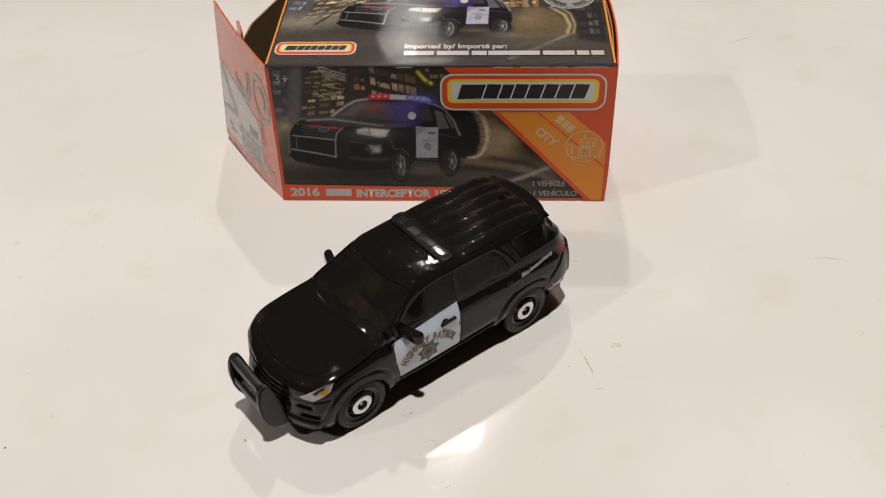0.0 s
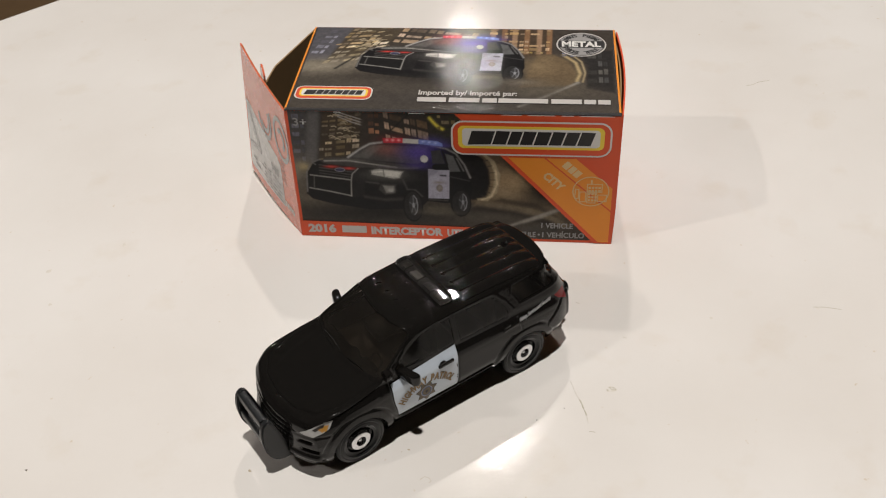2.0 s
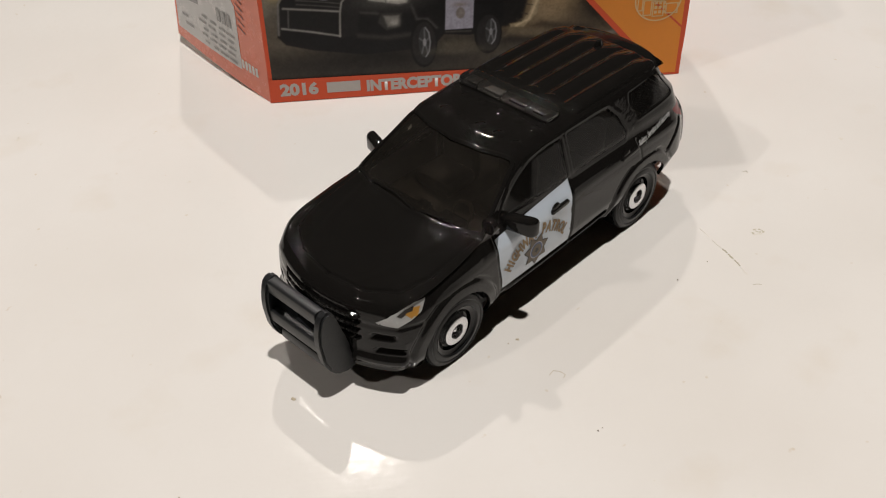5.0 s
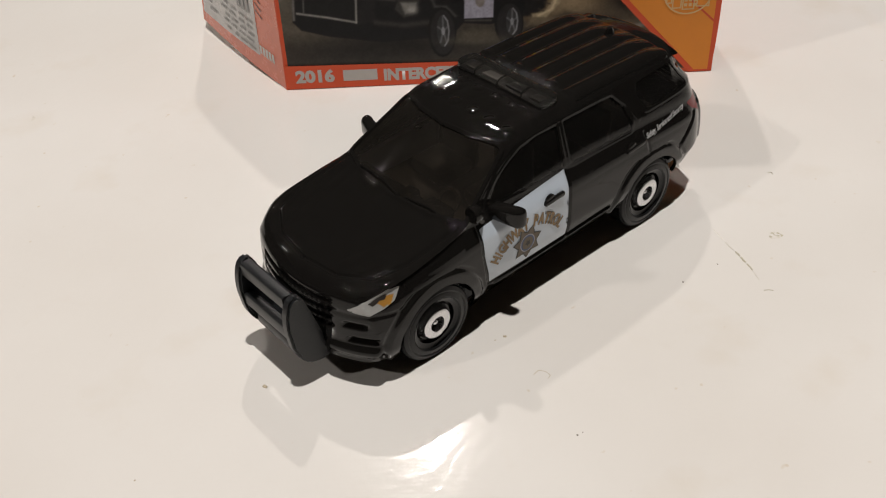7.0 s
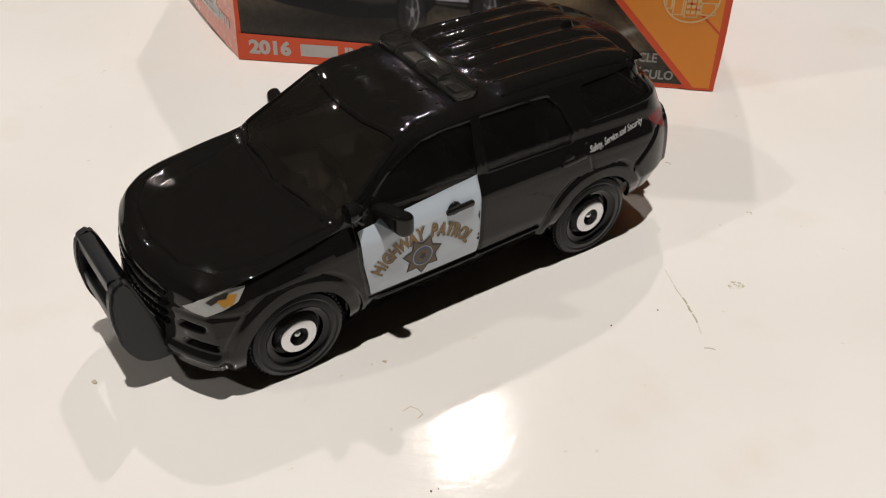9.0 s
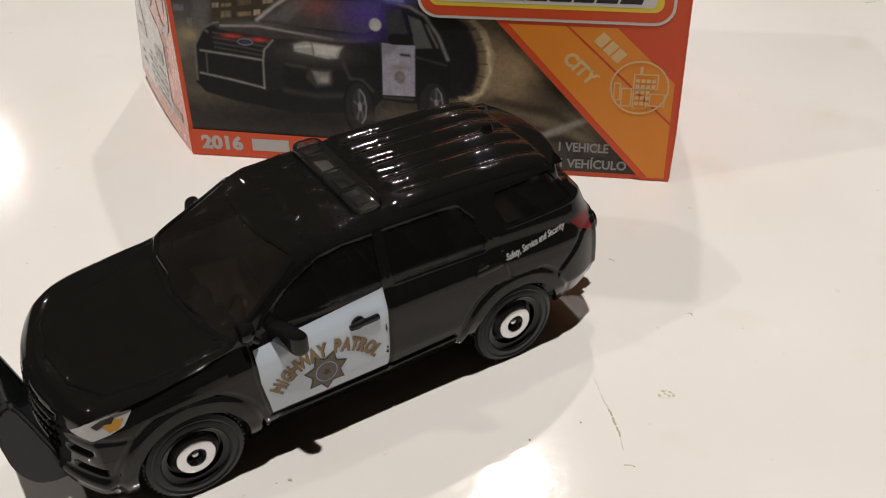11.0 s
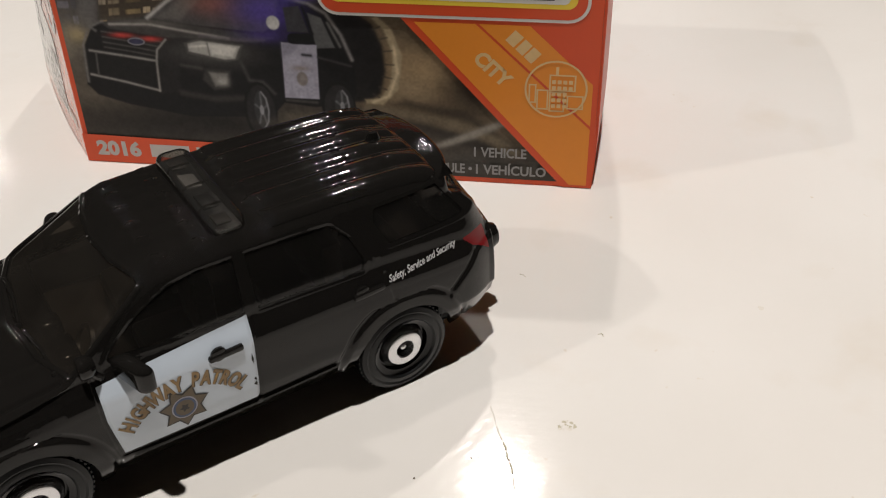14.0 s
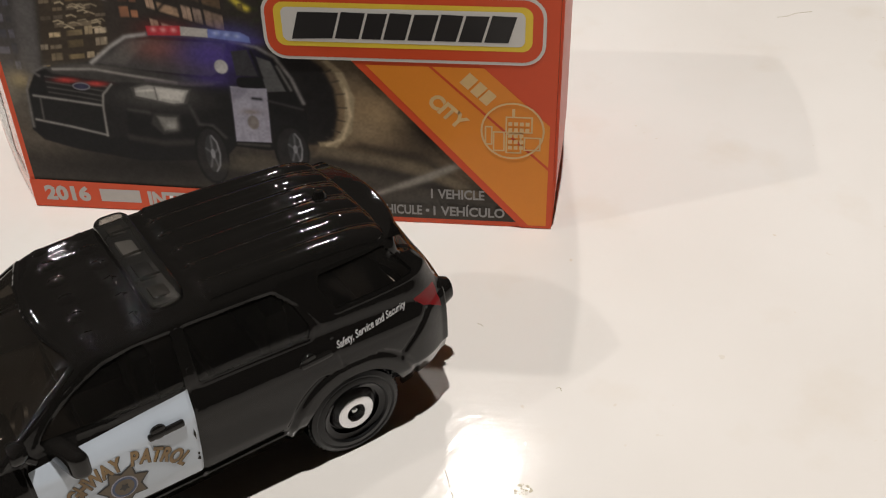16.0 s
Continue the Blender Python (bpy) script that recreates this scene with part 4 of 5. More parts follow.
    for word, mid_w, sign in (("PARTS", 128, 1), ("PIEZAS", 55, 1), ("PI\u00c8CES", 232, -1), ("TEILE", 305, -1)):
        for k, ch in enumerate(word):
            w = radians(mid_w - sign * 9.5 * (k - (len(word) - 1) / 2))
            bm = lettering(ch, 1.9, None, 0, 0.07)
            r0 = 4.0 if sign > 0 else 5.2
            xs = [v.co.x for v in bm.verts]
            m = (min(xs) + max(xs)) / 2
            for v in bm.verts:
                a, b = v.co.x - m, v.co.y
                rr = r0 + sign * b
                v.co = T(71.1 + rr * math.cos(w) + sign * a * math.sin(w), 33.7 + rr * math.sin(w) - sign * a * math.cos(w), 0.028 * 10)
            ring_words.append(bm)
    part("printed_ring_words", join(*ring_words), M_INK, root)

    part("printed_fold", block(0.1, BW - 0.1, -0.16, 1.05, BH - 0.16, BH + 0.07, 0.07), M_INK, root, "dark printed fold")
    # glints on the worn fold, painted as pale slivers
    fold = [flat([(a, BH - 0.20), (a + w, BH - 0.20), (a + w * 0.9, BH - 0.02), (a + 0.1 * w, BH - 0.02)], F, 17) for a, w in ((52, 5), (58, 7), (66, 3), (70, 8.5), (30, 4), (12, 2))]
    tagged(part("fold_glint", join(*fold), M_PALE, root, "white painted glints along the worn cardboard fold"), kind="stuff")

    # flap print
    L = on_flap
    part("printed_panel", flat([(8.4, 3.4), (32.6, 2.2), (32.6, 22.5), (29, 23.0), (10.0, 18.2), (8.4, 16.5)], L, 2, 5), M_FLAPGREY, root, "pale printed panel")
    part("printed_arrow", flat([(31.9, 22.2), (30.6, 22.4), (22.6, 12.4), (22.6, 11.0), (31.9, 9.2), (31.9, 10.6), (25.4, 12.2), (31.9, 20.2)], L, 4, 3), M_FLAPDARK, root)
    lines = []
    rnd = random.Random(2)
    for k in range(5):
        lines.append(bars_on([(a, rnd.uniform(1.6, 2.9)) for a in (0, 3.2, 6.6, 10.0)], 9.6 + 0.5 * (k % 2), 3.9 + 1.35 * k, 0.5, L, 6, -1))
    tagged(part("printed_text_block", join(*lines), M_FLAPDARK, root), kind="stuff")
    tagged(part("printed_text_block", join(bars_on([(0, 1.3), (1.8, 1.3), (3.6, 1.3)], 10.4, 11.2, 2.6, L, 6, -4), bars_on([(0, 2.6)], 27.5, 6.0, 0.6, L, 6, -4), bars_on([(0, 3.4)], 25.5, 4.6, 0.6, L, 6, -4)), M_FLAPDARK, root), kind="stuff")
    rings = []
    for cx, cy, r, k0, k1 in ((5.4, 26.2, 4.6, 0, 28), (5.4, 26.2, 2.3, 3, 19), (16.5, 27.0, 5.0, 12, 27), (16.5, 27.0, 3.6, 12, 25)):
        for k in range(k0, k1):
            a, b = 2 * math.pi * k / 28, 2 * math.pi * (k + 1) / 28
            rings.append(flat([(cx + q * math.cos(w), cy + q * 1.45 * math.sin(w)) for q, w in ((r, a), (r, b), (r - 1.0, b), (r - 1.0, a))], L, 3))
    tagged(part("printed_swirl", join(*rings), M_FLAPDARK, root), kind="stuff")
    tagged(part("printed_text_block", join(*[bars_on([(0, 2.6)], 5.6, 12.0 + 1.5 * k, 0.25, L, 3, 20) for k in range(6)]), M_INK, root), kind="stuff")
    tagged(part("printed_text_block", bars_on([(0, 0.8), (1.1, 0.8), (2.2, 0.8), (3.3, 0.8), (4.4, 0.8)], 3.0, 4.0, 1.9, L, 3), M_PALE, root), kind="stuff")
    return root


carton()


# ---- the toy car: x ahead, y to its left, z up, in millimetres from the middle of the wheelbase ----
WHEEL_X, WHEEL_Z, WHEEL_R, SIDE = 21.0, 5.7, 5.7, 13.4
rad = math.atan2(-0.64124, -0.76734)
CAR_POSE = Matrix.Translation((0.04316 - 0.0134 * 0.64124, -0.05958 + 0.0134 * 0.76734, 0)) @ Matrix.Rotation(rad, 4, "Z")


def blend(table, sigma):
    """A smooth curve through a short table of (x, value)."""
    grid = np.arange(-45, 45, 0.1)
    raw = np.interp(grid, *zip(*table))
    k = np.exp(-0.5 * (np.arange(-40, 41) * 0.1 / sigma) ** 2)
    soft = np.convolve(np.pad(raw, 40, mode="edge"), k / k.sum(), "valid")
    return lambda x: np.interp(x, grid, soft)


wide = blend([(-35.4, 11.6), (-34, 12.7), (-31, 13.5), (-27, 13.8), (-21, 13.95), (-10, 13.75), (5, 13.75), (13, 13.65), (21, 13.95), (27, 13.9), (31, 13.5), (34, 12.7)], 1.2)
belt = blend([(-35.4, 15.5), (-30, 17.5), (-20, 18.1), (-3, 18.0), (10, 17.3), (16, 17.1), (21, 16.4), (25, 15.85), (31, 14.4), (34, 13.0)], 1.5)
crown = blend([(-35.4, 15.5), (-34.0, 18.6), (-32.6, 22.0), (-31.9, 23.4)] + [(-31, 24.4), (-29, 24.9), (-27.5, 25.35), (-25.5, 25.85)] + [(q, 26.17 - (0.0012 if q < -11 else 0.0022) * (q + 11.0) ** 2) for q in range(-24, 6)] + [(7.4, 24.95), (17.0, 17.9), (18.0, 17.76), (21.5, 17.22), (25, 16.66), (30, 15.9), (32.5, 15.3), (33.6, 14.4), (34, 13.5)], 0.55)
rails = blend([(-35.4, 9.6), (-33, 9.2), (-31, 9.5), (-28.5, 9.9), (-15, 10.25), (4, 10.25), (7.4, 10.1), (12, 11.1), (17.2, 12.5), (20, 12.9), (25, 13.05), (29, 12.7), (31, 12.1), (34, 10.9)], 1.0)
drop = blend([(15, -0.2), (17, -0.04), (18, 0.07), (20, 0.23), (22, 0.36), (24, 0.40), (26, 0.3), (30, 0.05), (34, 0.0)], 0.6)
under = blend([(-35.4, 7.3), (-33, 6.8), (-28, 6.4), (-26, 6.1), (-14, 5.9), (-12, 5.5), (12, 4.8), (14, 4.6), (27, 3.9), (32, 3.7), (34, 4.2)], 0.8)


def hull():
    """The car's skin as a grid of points, from sill over roof to sill at each station."""
    core = np.arange(-35.4, 34.01, 0.13)
    close = lambda n: 1 - 0.99 * (np.arange(1, n + 1) / n) ** 1.3
    fn, ft = close(30), close(22)[::-1]
    xs = np.concatenate([-35.4 - 0.6 * (1 - ft**5), core, 34 + 0.6 * (1 - fn**5)])
    shrink = np.concatenate([ft, np.ones(len(core)), fn])
    xc = np.clip(xs, -35.4, 34)
    w, zs, zt, wr, zb = wide(xc), belt(xc), crown(xc), rails(xc), under(xc)
    h = np.maximum(zt - zs, 0.4)
    bon = np.clip((xc - 16) / 2, 0, 1)
    keys = [(w - 1.3, zb), (w - 0.4, zb + 1.9), (w + 0.05, np.full_like(w, 9.5)), (w - 0.02, zs - 3.8), (w - 0.36, zs - 1.9), (w - 1.3, zs - 0.2), (w - 1.45, zs + 0.10 * h), (wr, zs + (0.82 - 0.3 * bon) * h - drop(xc)), (wr - 1.3 + 0.4 * bon, zs + (0.955 - 0.05 * bon) * h - (0.35 + 0.5 * bon) * drop(xc)), (wr * 0.5, zs + 0.995 * h), (w * 0, zt)]
    counts = (10, 36, 26, 18, 17, 12, 64, 15, 36, 40)
    ys, zz = [], []
    for (y0, z0), (y1, z1), c in zip(keys, keys[1:], counts):
        for k in range(c):
            ys.append(y0 + (y1 - y0) * k / c)
            zz.append(z0 + (z1 - z0) * k / c)
    ys, zz = np.array(ys + [keys[-1][0]]).T, np.array(zz + [keys[-1][1]]).T
    ys, zz = np.concatenate([ys, -ys[:, -2::-1]], 1), np.concatenate([zz, zz[:, -2::-1]], 1)
    k = np.exp(-0.5 * (np.arange(-11, 12) / 4.2) ** 2)
    k /= k.sum()
    for a in (ys, zz):
        pad = np.pad(a, ((0, 0), (11, 11)), mode="reflect", reflect_type="odd")
        a[:] = sum(k[i] * pad[:, i : i + a.shape[1]] for i in range(23))
    f = shrink[:, None]
    ys, zz = ys * f, zb[:, None] + (zz - zb[:, None]) * f
    x = np.repeat(xs[:, None], ys.shape[1], 1)
    x = np.where(x < -26, -26 + (x + 26) * 1.09, x)
    n2 = (ys / 13) ** 2
    x = x - 3.9 * np.clip((x - 23) / 11, 0, 1) ** 1.6 * n2
    x = x + 2.4 * np.clip((-27 - x) / 8.5, 0, 1) ** 1.5 * n2
    x = x + 3.4 * np.clip((-27.5 - x) / 4, 0, 1) * n2 * np.clip((zz - 19.5) / 3, 0, 1)
    g = np.clip((xs - 3) / 4, 0, 1) * np.clip((26 - xs) / 8, 0, 1)
    x = x - 2.1 * (ys / 12) ** 2 * g[:, None] * np.clip((zz - zs[:, None] + 0.3) / 1.0, 0, 1)
    return np.stack([x, ys, zz], 2)


def normals(p):
    a, b = np.gradient(p, axis=0), np.gradient(p, axis=1)
    n = np.cross(a, b)
    n /= np.maximum(np.linalg.norm(n, axis=2, keepdims=True), 1e-9)
    # outward: away from the car's core
    core = np.stack([p[..., 0] * 0.9, p[..., 1] * 0, p[..., 2] * 0 + 10], 2)
    n *= np.sign(((p - core) * n).sum(2, keepdims=True))
    return n


WIND = [(-11.3, 14.3), (-7, 15.9), (0, 16.7), (7, 15.9), (11.3, 14.3), (9.3, 6.4), (5, 7.7), (0, 8.2), (-5, 7.7), (-9.3, 6.4)]
SIDE_FRONT = [(10.5, 18.75), (-3.0, 18.55), (-3.1, 23.75), (0.4, 23.8), (3.5, 23.2), (6.6, 21.6), (9.4, 19.8)]
SIDE_REAR = [(-4.9, 18.55), (-16.6, 18.5), (-16.9, 19.4), (-15.8, 21.9), (-14.0, 23.75), (-4.9, 23.85)]
QUARTER = [(-20.6, 20.3), (-30.3, 20.2), (-27.5, 23.85), (-19.7, 23.75), (-19.4, 22.8)]
REAR = [(-8.3, 18.6), (8.3, 18.6), (7.6, 22.6), (-7.6, 22.6)]
DOOR = [(12.6, 16.35), (-3.2, 18.0), (-2.9, 8.1), (11.6, 7.55), (12.5, 12.5)]
LAMP = [(13.2, 15.1), (15.6, 14.95), (18.1, 14.0), (20.3, 12.6), (19.0, 12.2), (17.4, 12.0), (15.4, 12.75), (14.0, 13.5)]
TAIL = [(-16.6, 17.2), (-18.4, 17.25), (-20.3, 16.9), (-19.8, 14.4), (-18.3, 15.6), (-17.4, 16.1)]


def toy_car():
    root = thing("toy_police_car", "black die-cast toy police car with white front doors", "toy car", CAR_POSE)
    p = hull()
    side = np.abs(p[..., 1]) > 8.2
    slope = np.abs(normals(p)[..., 1])

    def fields(q):
        x, y, z = q[..., 0], np.abs(q[..., 1]), q[..., 2]
        far = 1e3
        on_side = (y > 8.2) & (slope > 0.3)
        out = {}
        out["windscreen"] = np.where((z > 16.9) & (x > 4), poly_dist(q[..., 1], x, WIND, 0.3), far)
        for n, w in (("front_window", SIDE_FRONT), ("rear_window", SIDE_REAR), ("quarter_window", QUARTER)):
            out[n] = np.where(on_side & (z > 17), poly_dist(x, z, w, 0.25), far)
        out["tailgate_window"] = np.where(x < -30, poly_dist(q[..., 1], z, REAR, 0.3), far)
        out["arch"] = np.where((y > 9) & (z < 13.5), np.minimum(np.hypot(x - WHEEL_X, z - WHEEL_Z), np.hypot(x + WHEEL_X, z - WHEEL_Z)) - 6.45, far)
        out["door_print"] = np.where(on_side & (z < 18.6), poly_dist(x, z, DOOR, 0.15), far)
        u = x * 0.8 - y * 0.6
        out["headlight"] = np.where((x > 22) & (z < 17.5), poly_dist(u, z, LAMP, 0.2) + 0.28, far)
        ur = x * 0.8 + y * 0.6
        out["tail_light"] = np.where(x < -24, poly_dist(ur, z, TAIL, 0.15), far)
        return out

    # pull grid points that lie near an outline onto it
    fld = fields(p)
    tu, tv = np.gradient(p, axis=0), np.gradient(p, axis=1)
    for name in fld:
        f = fld[name]
        fu, fv = np.gradient(f, axis=0), np.gradient(f, axis=1)
        g2 = fu * fu + fv * fv
        ok = (np.abs(f) < 0.135) & (g2 > 1e-6) & (np.abs(fu) < 2) & (np.abs(fv) < 2)
        step = np.where(ok, -f / np.maximum(g2, 1e-6), 0)
        du, dv = np.clip(step * fu, -0.7, 0.7), np.clip(step * fv, -0.7, 0.7)
        p = p + tu * du[..., None] + tv * dv[..., None]
    fld = fields(p)
    nrm = normals(p)
    x, y, z = p[..., 0], p[..., 1], p[..., 2]
    ay = np.abs(y)
    d = np.zeros(x.shape)
    soft = lambda q, r: np.clip(1 - (q / r) ** 2, 0, 1) ** 2
    # roof ribs, before and behind the light bar
    roof = (z > 24.6) & (ay < 9.6)
    along = np.clip((x + 28.8) / 0.7, 0, 1) * np.clip((-7.8 - x) / 0.6, 0, 1) + np.clip((x + 1.2) / 0.5, 0, 1) * np.clip((4.4 - x) / 0.5, 0, 1)
    for c in (-8.3, -5.0, -1.7, 1.7, 5.0, 8.3):
        d += np.where(roof, along * np.where(x > -1, 0.02, 0.33) * np.clip(1 - (np.abs(y - c) / 1.6) ** 2.3, 0, 1) ** 1.3, 0)
        for e in (3.6, -0.9, -8.0) if abs(c) < 8 else (3.6, -0.9):
            d += np.where(roof, np.clip(0.95**2 - (x - e) ** 2 - (y - c) ** 2, 0, 1) / 6.0, 0)
    # window frames stand a little proud
    for n in ("windscreen", "front_window", "rear_window", "quarter_window", "tailgate_window"):
        d += (0.13 if "window" not in n else 0.025) * soft(fld[n] - 0.34, 0.3)
    d += np.where((ay > 8.0) & (z < 25.2), 0.05 * soft(line_dist(x, z, [(11.4, 18.3), (7.6, 22.3), (3.8, 24.2), (-3, 24.6), (-11.6, 24.75), (-14.7, 24.3), (-16.8, 22.1), (-18.6, 19.2)]), 0.5), 0)
    # wheel arch lips
    arch = fld["arch"]
    d += np.where(ay > 9, 0.3 * (lambda u: u * u * (3 - 2 * u))(np.clip((1.9 - arch) / 0.75, 0, 1)) * np.clip(ay - 10, 0, 1), 0)
    d -= np.where(ay > 9, 0.13 * soft(arch - 2.0, 0.5) * np.clip(ay - 10, 0, 1), 0)
    # door, sill and bumper joints
    flank = (ay > 9.5) & (slope > 0.4)
    for pts in ([(12.9, 17), (12.9, 13), (12.2, 8.6), (11.9, 7.3), (-3, 7.6), (-11.9, 8.05)], [(-3.35, 18.0), (-3.05, 6.9)], [(-27.3, 11.9), (-28.3, 12.8), (-29.7, 14.0), (-31.2, 15.3)]):
        d -= np.where(flank, 0.2 * soft(line_dist(x, z, pts), 0.36), 0)
    d -= np.where(flank, 0.11 * soft(line_dist(x, z, [(-19.2, 17.1), (-19.9, 14.0)]), 0.38), 0)
    d += np.where(flank, 0.22 * soft(line_dist(x, z, [(10.6, 6.6), (-12.4, 7.5)]), 0.45), 0)
    d += np.where(flank, 0.05 * soft(line_dist(x, z, [(26, 13.6), (12, 14.8), (-20, 15.7), (-30, 15.3)]), 0.8), 0)
    d += np.where(flank, 0.07 * soft(line_dist(x, z, [(25.0, 14.6), (22, 15.1), (16.5, 15.4)]), 0.8), 0)
    # a hollow under the roof spoiler
    d -= np.where(x < -29, 0.8 * soft(z - 22.5, 1.2) * np.clip((-29.5 - x) / 1.0, 0, 1) * np.clip((9.9 - ay) / 1.2, 0, 1), 0)
    # the rear bumper stands out below its joint
    lower = np.clip(((-28.2 - x) * 0.95 - (z - 12.4)) / 0.5, 0, 1) * np.clip((15.6 - z) / 0.6, 0, 1)
    d += np.where(x < -26.5, 0.14 * lower * np.clip((arch - 1.2) / 0.6, 0, 1), 0)
    # bonnet joint and creases
    bon = (x > 15.5) & (slope < 0.75)
    for s in (-1, 1):
        d -= np.where(bon, 0.22 * soft(line_dist(y, x, [(s * 11.6, 15.5), (s * 11.5, 24), (s * 10.2, 28.4), (s * 6, 31.0), (0, 31.8)]), 0.42), 0)
        d += np.where(bon, 0.055 * soft(line_dist(y, x, [(s * 8.6, 16.5), (s * 7.4, 24), (s * 5.4, 30)]), 1.1), 0)
    # grille bars and the lower slots
    nose = (x > 28) & (slope < 0.8)
    for zc in (12.9, 11.7, 10.5, 9.3):
        d -= np.where(nose & (ay < 7.2), 0.42 * soft(z - zc, 0.45), 0)
    cu = x * 0.8 - ay * 0.6
    for zc, u0, u1 in ((10.2, 17.6, 20.9), (7.9, 16.2, 20.4)):
        d -= np.where(x > 26, 0.6 * soft(z - zc, 0.6) * np.clip((cu - u0) / 0.4, 0, 1) * np.clip((u1 - cu) / 0.4, 0, 1), 0)
    d -= np.where((x > 25) & (ay > 6.5), 0.14 * soft(z - 11.9, 0.5) * np.clip((arch - 1.6) / 1.2, 0, 1), 0)
    d += np.where(x > 23.5, 0.55 * soft(z - 6.0, 1.3) * np.clip((x - 26) / 2, 0, 1) * np.clip((arch - 1.3) / 1.5, 0, 1), 0)
    d -= np.where(nose & (ay < 6.5), 0.5 * soft(z - 6.2, 1.1), 0)
    d[:20] = 0
    q = p + nrm * d[..., None]

    # sort the faces of the skin
    ns, nv = x.shape
    mid = lambda a: (a[:-1, :-1] + a[1:, :-1] + a[1:, 1:] + a[:-1, 1:]) / 4
    kind = np.zeros((ns - 1, nv - 1), int)
    order = ["windscreen", "front_window", "rear_window", "quarter_window", "tailgate_window", "arch", "door_print", "headlight", "tail_light"]
    for i, n in enumerate(order):
        kind[(mid(fld[n]) < 0) & (kind == 0)] = i + 1
    index = np.arange(ns * nv).reshape(ns, nv)
    quads = np.stack([index[:-1, :-1], index[1:, :-1], index[1:, 1:], index[:-1, 1:]], 2)
    flat_n = nrm.reshape(-1, 3)
    flat_q = q.reshape(-1, 3)
    left = mid(y) > 0

    def skin(name, mask, mat, lift, label="", parent=root, rim=0.0, sharp=50, lean=0.0):
        faces = quads[mask]
        used, inv = np.unique(faces, return_inverse=True)
        co = flat_q[used] + flat_n[used] * (lift - lean * np.clip(flat_q[used][:, 2:3] - 18.9, 0, 9))
        me = bpy.data.meshes.new(name)
        me.from_pydata([tuple(c) for c in co], [], [tuple(int(k) for k in f) for f in inv.reshape(-1, 4)])
        bm = bmesh.new()
        bm.from_mesh(me)
        bpy.data.meshes.remove(me)
        bm.normal_update()
        if rim:
            nn = {i: Vector(flat_n[k]) for i, k in enumerate(used)}
            bm.verts.ensure_lookup_table()
            edges = [e for e in bm.edges if e.is_boundary]
            r = bmesh.ops.extrude_edge_only(bm, edges=edges)
            for v in r["geom"]:
                if isinstance(v, bmesh.types.BMVert):
                    near = next((e.other_vert(v) for e in v.link_edges if e.other_vert(v).index < len(used) and e.other_vert(v).index >= 0 and (e.other_vert(v).co - v.co).length < 1e-6), None)
                    v.co -= (nn.get(near.index, Vector((0, 0, 1))) if near else Vector((0, 0, 1))) * rim
        bmesh.ops.recalc_face_normals(bm, faces=bm.faces)
        bm.faces.ensure_lookup_table()
        way = sum(bm.faces[i].normal.dot(Vector(flat_n[f[0]])) for i, f in enumerate(faces))
        if way < 0:
            bmesh.ops.reverse_faces(bm, faces=bm.faces)
        return part(name, bm, mat, parent, label, smooth=True, sharp=sharp)

    skin("body", kind == 0, M_BLACK, 0, "glossy black die-cast body", rim=0.55)
    skin("windscreen", kind == 1, M_GLASS, -0.2, "smoked clear windscreen")
    for i, n in ((2, "side_window"), (3, "side_window"), (4, "side_window")):
        for s in (True, False):
            skin(n, (kind == i) & (left == s), M_SIDEGLASS, -0.05, lean=0.02)
    skin("tailgate_window", kind == 5, M_SIDEGLASS, -0.14)
    for s in (True, False):
        door = skin("door_panel", (kind == 7) & (left == s), M_WHITE, 0.0, "white printed front door", rim=0.2)
        skin("headlight", (kind == 8) & (left == s), M_LAMPWHITE, 0.0, "white and amber painted headlight", rim=0.2)
        skin("tail_light", (kind == 9) & (left == s), M_TAIL, 0.0, "red painted tail light", rim=0.2)

    # the surface of the left flank, for handles and print
    lx, lz, ly, ln = x[:, : nv // 2], z[:, : nv // 2], q[:, : nv // 2, 1], nrm[:, : nv // 2]

    def flank_y(a, b):
        i = np.argmin((lx - a) ** 2 + (lz - b) ** 2 + 100 * (lz > 19.5) * (b < 19))
        i, j = np.unravel_index(i, lx.shape)
        return float(ly[i, j] - ((a - lx[i, j]) * ln[i, j, 0] + (b - lz[i, j]) * ln[i, j, 2]) / max(0.5, ln[i, j, 1]))

    def wrap(bm, lift):
        for v in bm.verts:
            a, b = v.co.x, v.co.y
            v.co = Vector((a, flank_y(a, b) + lift, b))
        return bm

    # arched words on the door, read from the left flank: along -x
    words, shades = [], []
    text, cx, cz, r = "HIGHWAY PATROL", 4.85, 5.9, 7.15
    widths = {"I": 0.55, " ": 0.7, "W": 1.3}
    total = sum(widths.get(c, 1.0) for c in text)
    done = 0.0
    for ch in text:
        wd = widths.get(ch, 1.0)
        w = radians(54 - 108 * (done + wd / 2) / total)
        done += wd
        if ch == " ":
            continue
        bm = lettering(ch, 2.35, None, 0, 0.10)
        xs = [v.co.x for v in bm.verts]
        m = (min(xs) + max(xs)) / 2
        for v in bm.verts:
            a, b = (v.co.x - m) * 0.66, v.co.y
            v.co = Vector((cx + (r + b) * math.sin(w) - a * math.cos(w), cz + (r + b) * math.cos(w) + a * math.sin(w), 0))
        dark = bm.copy()
        for v in dark.verts:
            v.co += Vector((-0.08, -0.1, 0))
        shades.append(wrap(dark, 0.06))
        words.append(wrap(bm, 0.085))
    part("lettering_edge", join(*shades), M_DARKINK, root, "dark edge of the lettering")
    part("door_lettering", join(*words), M_GOLD, root, "gold arched lettering")

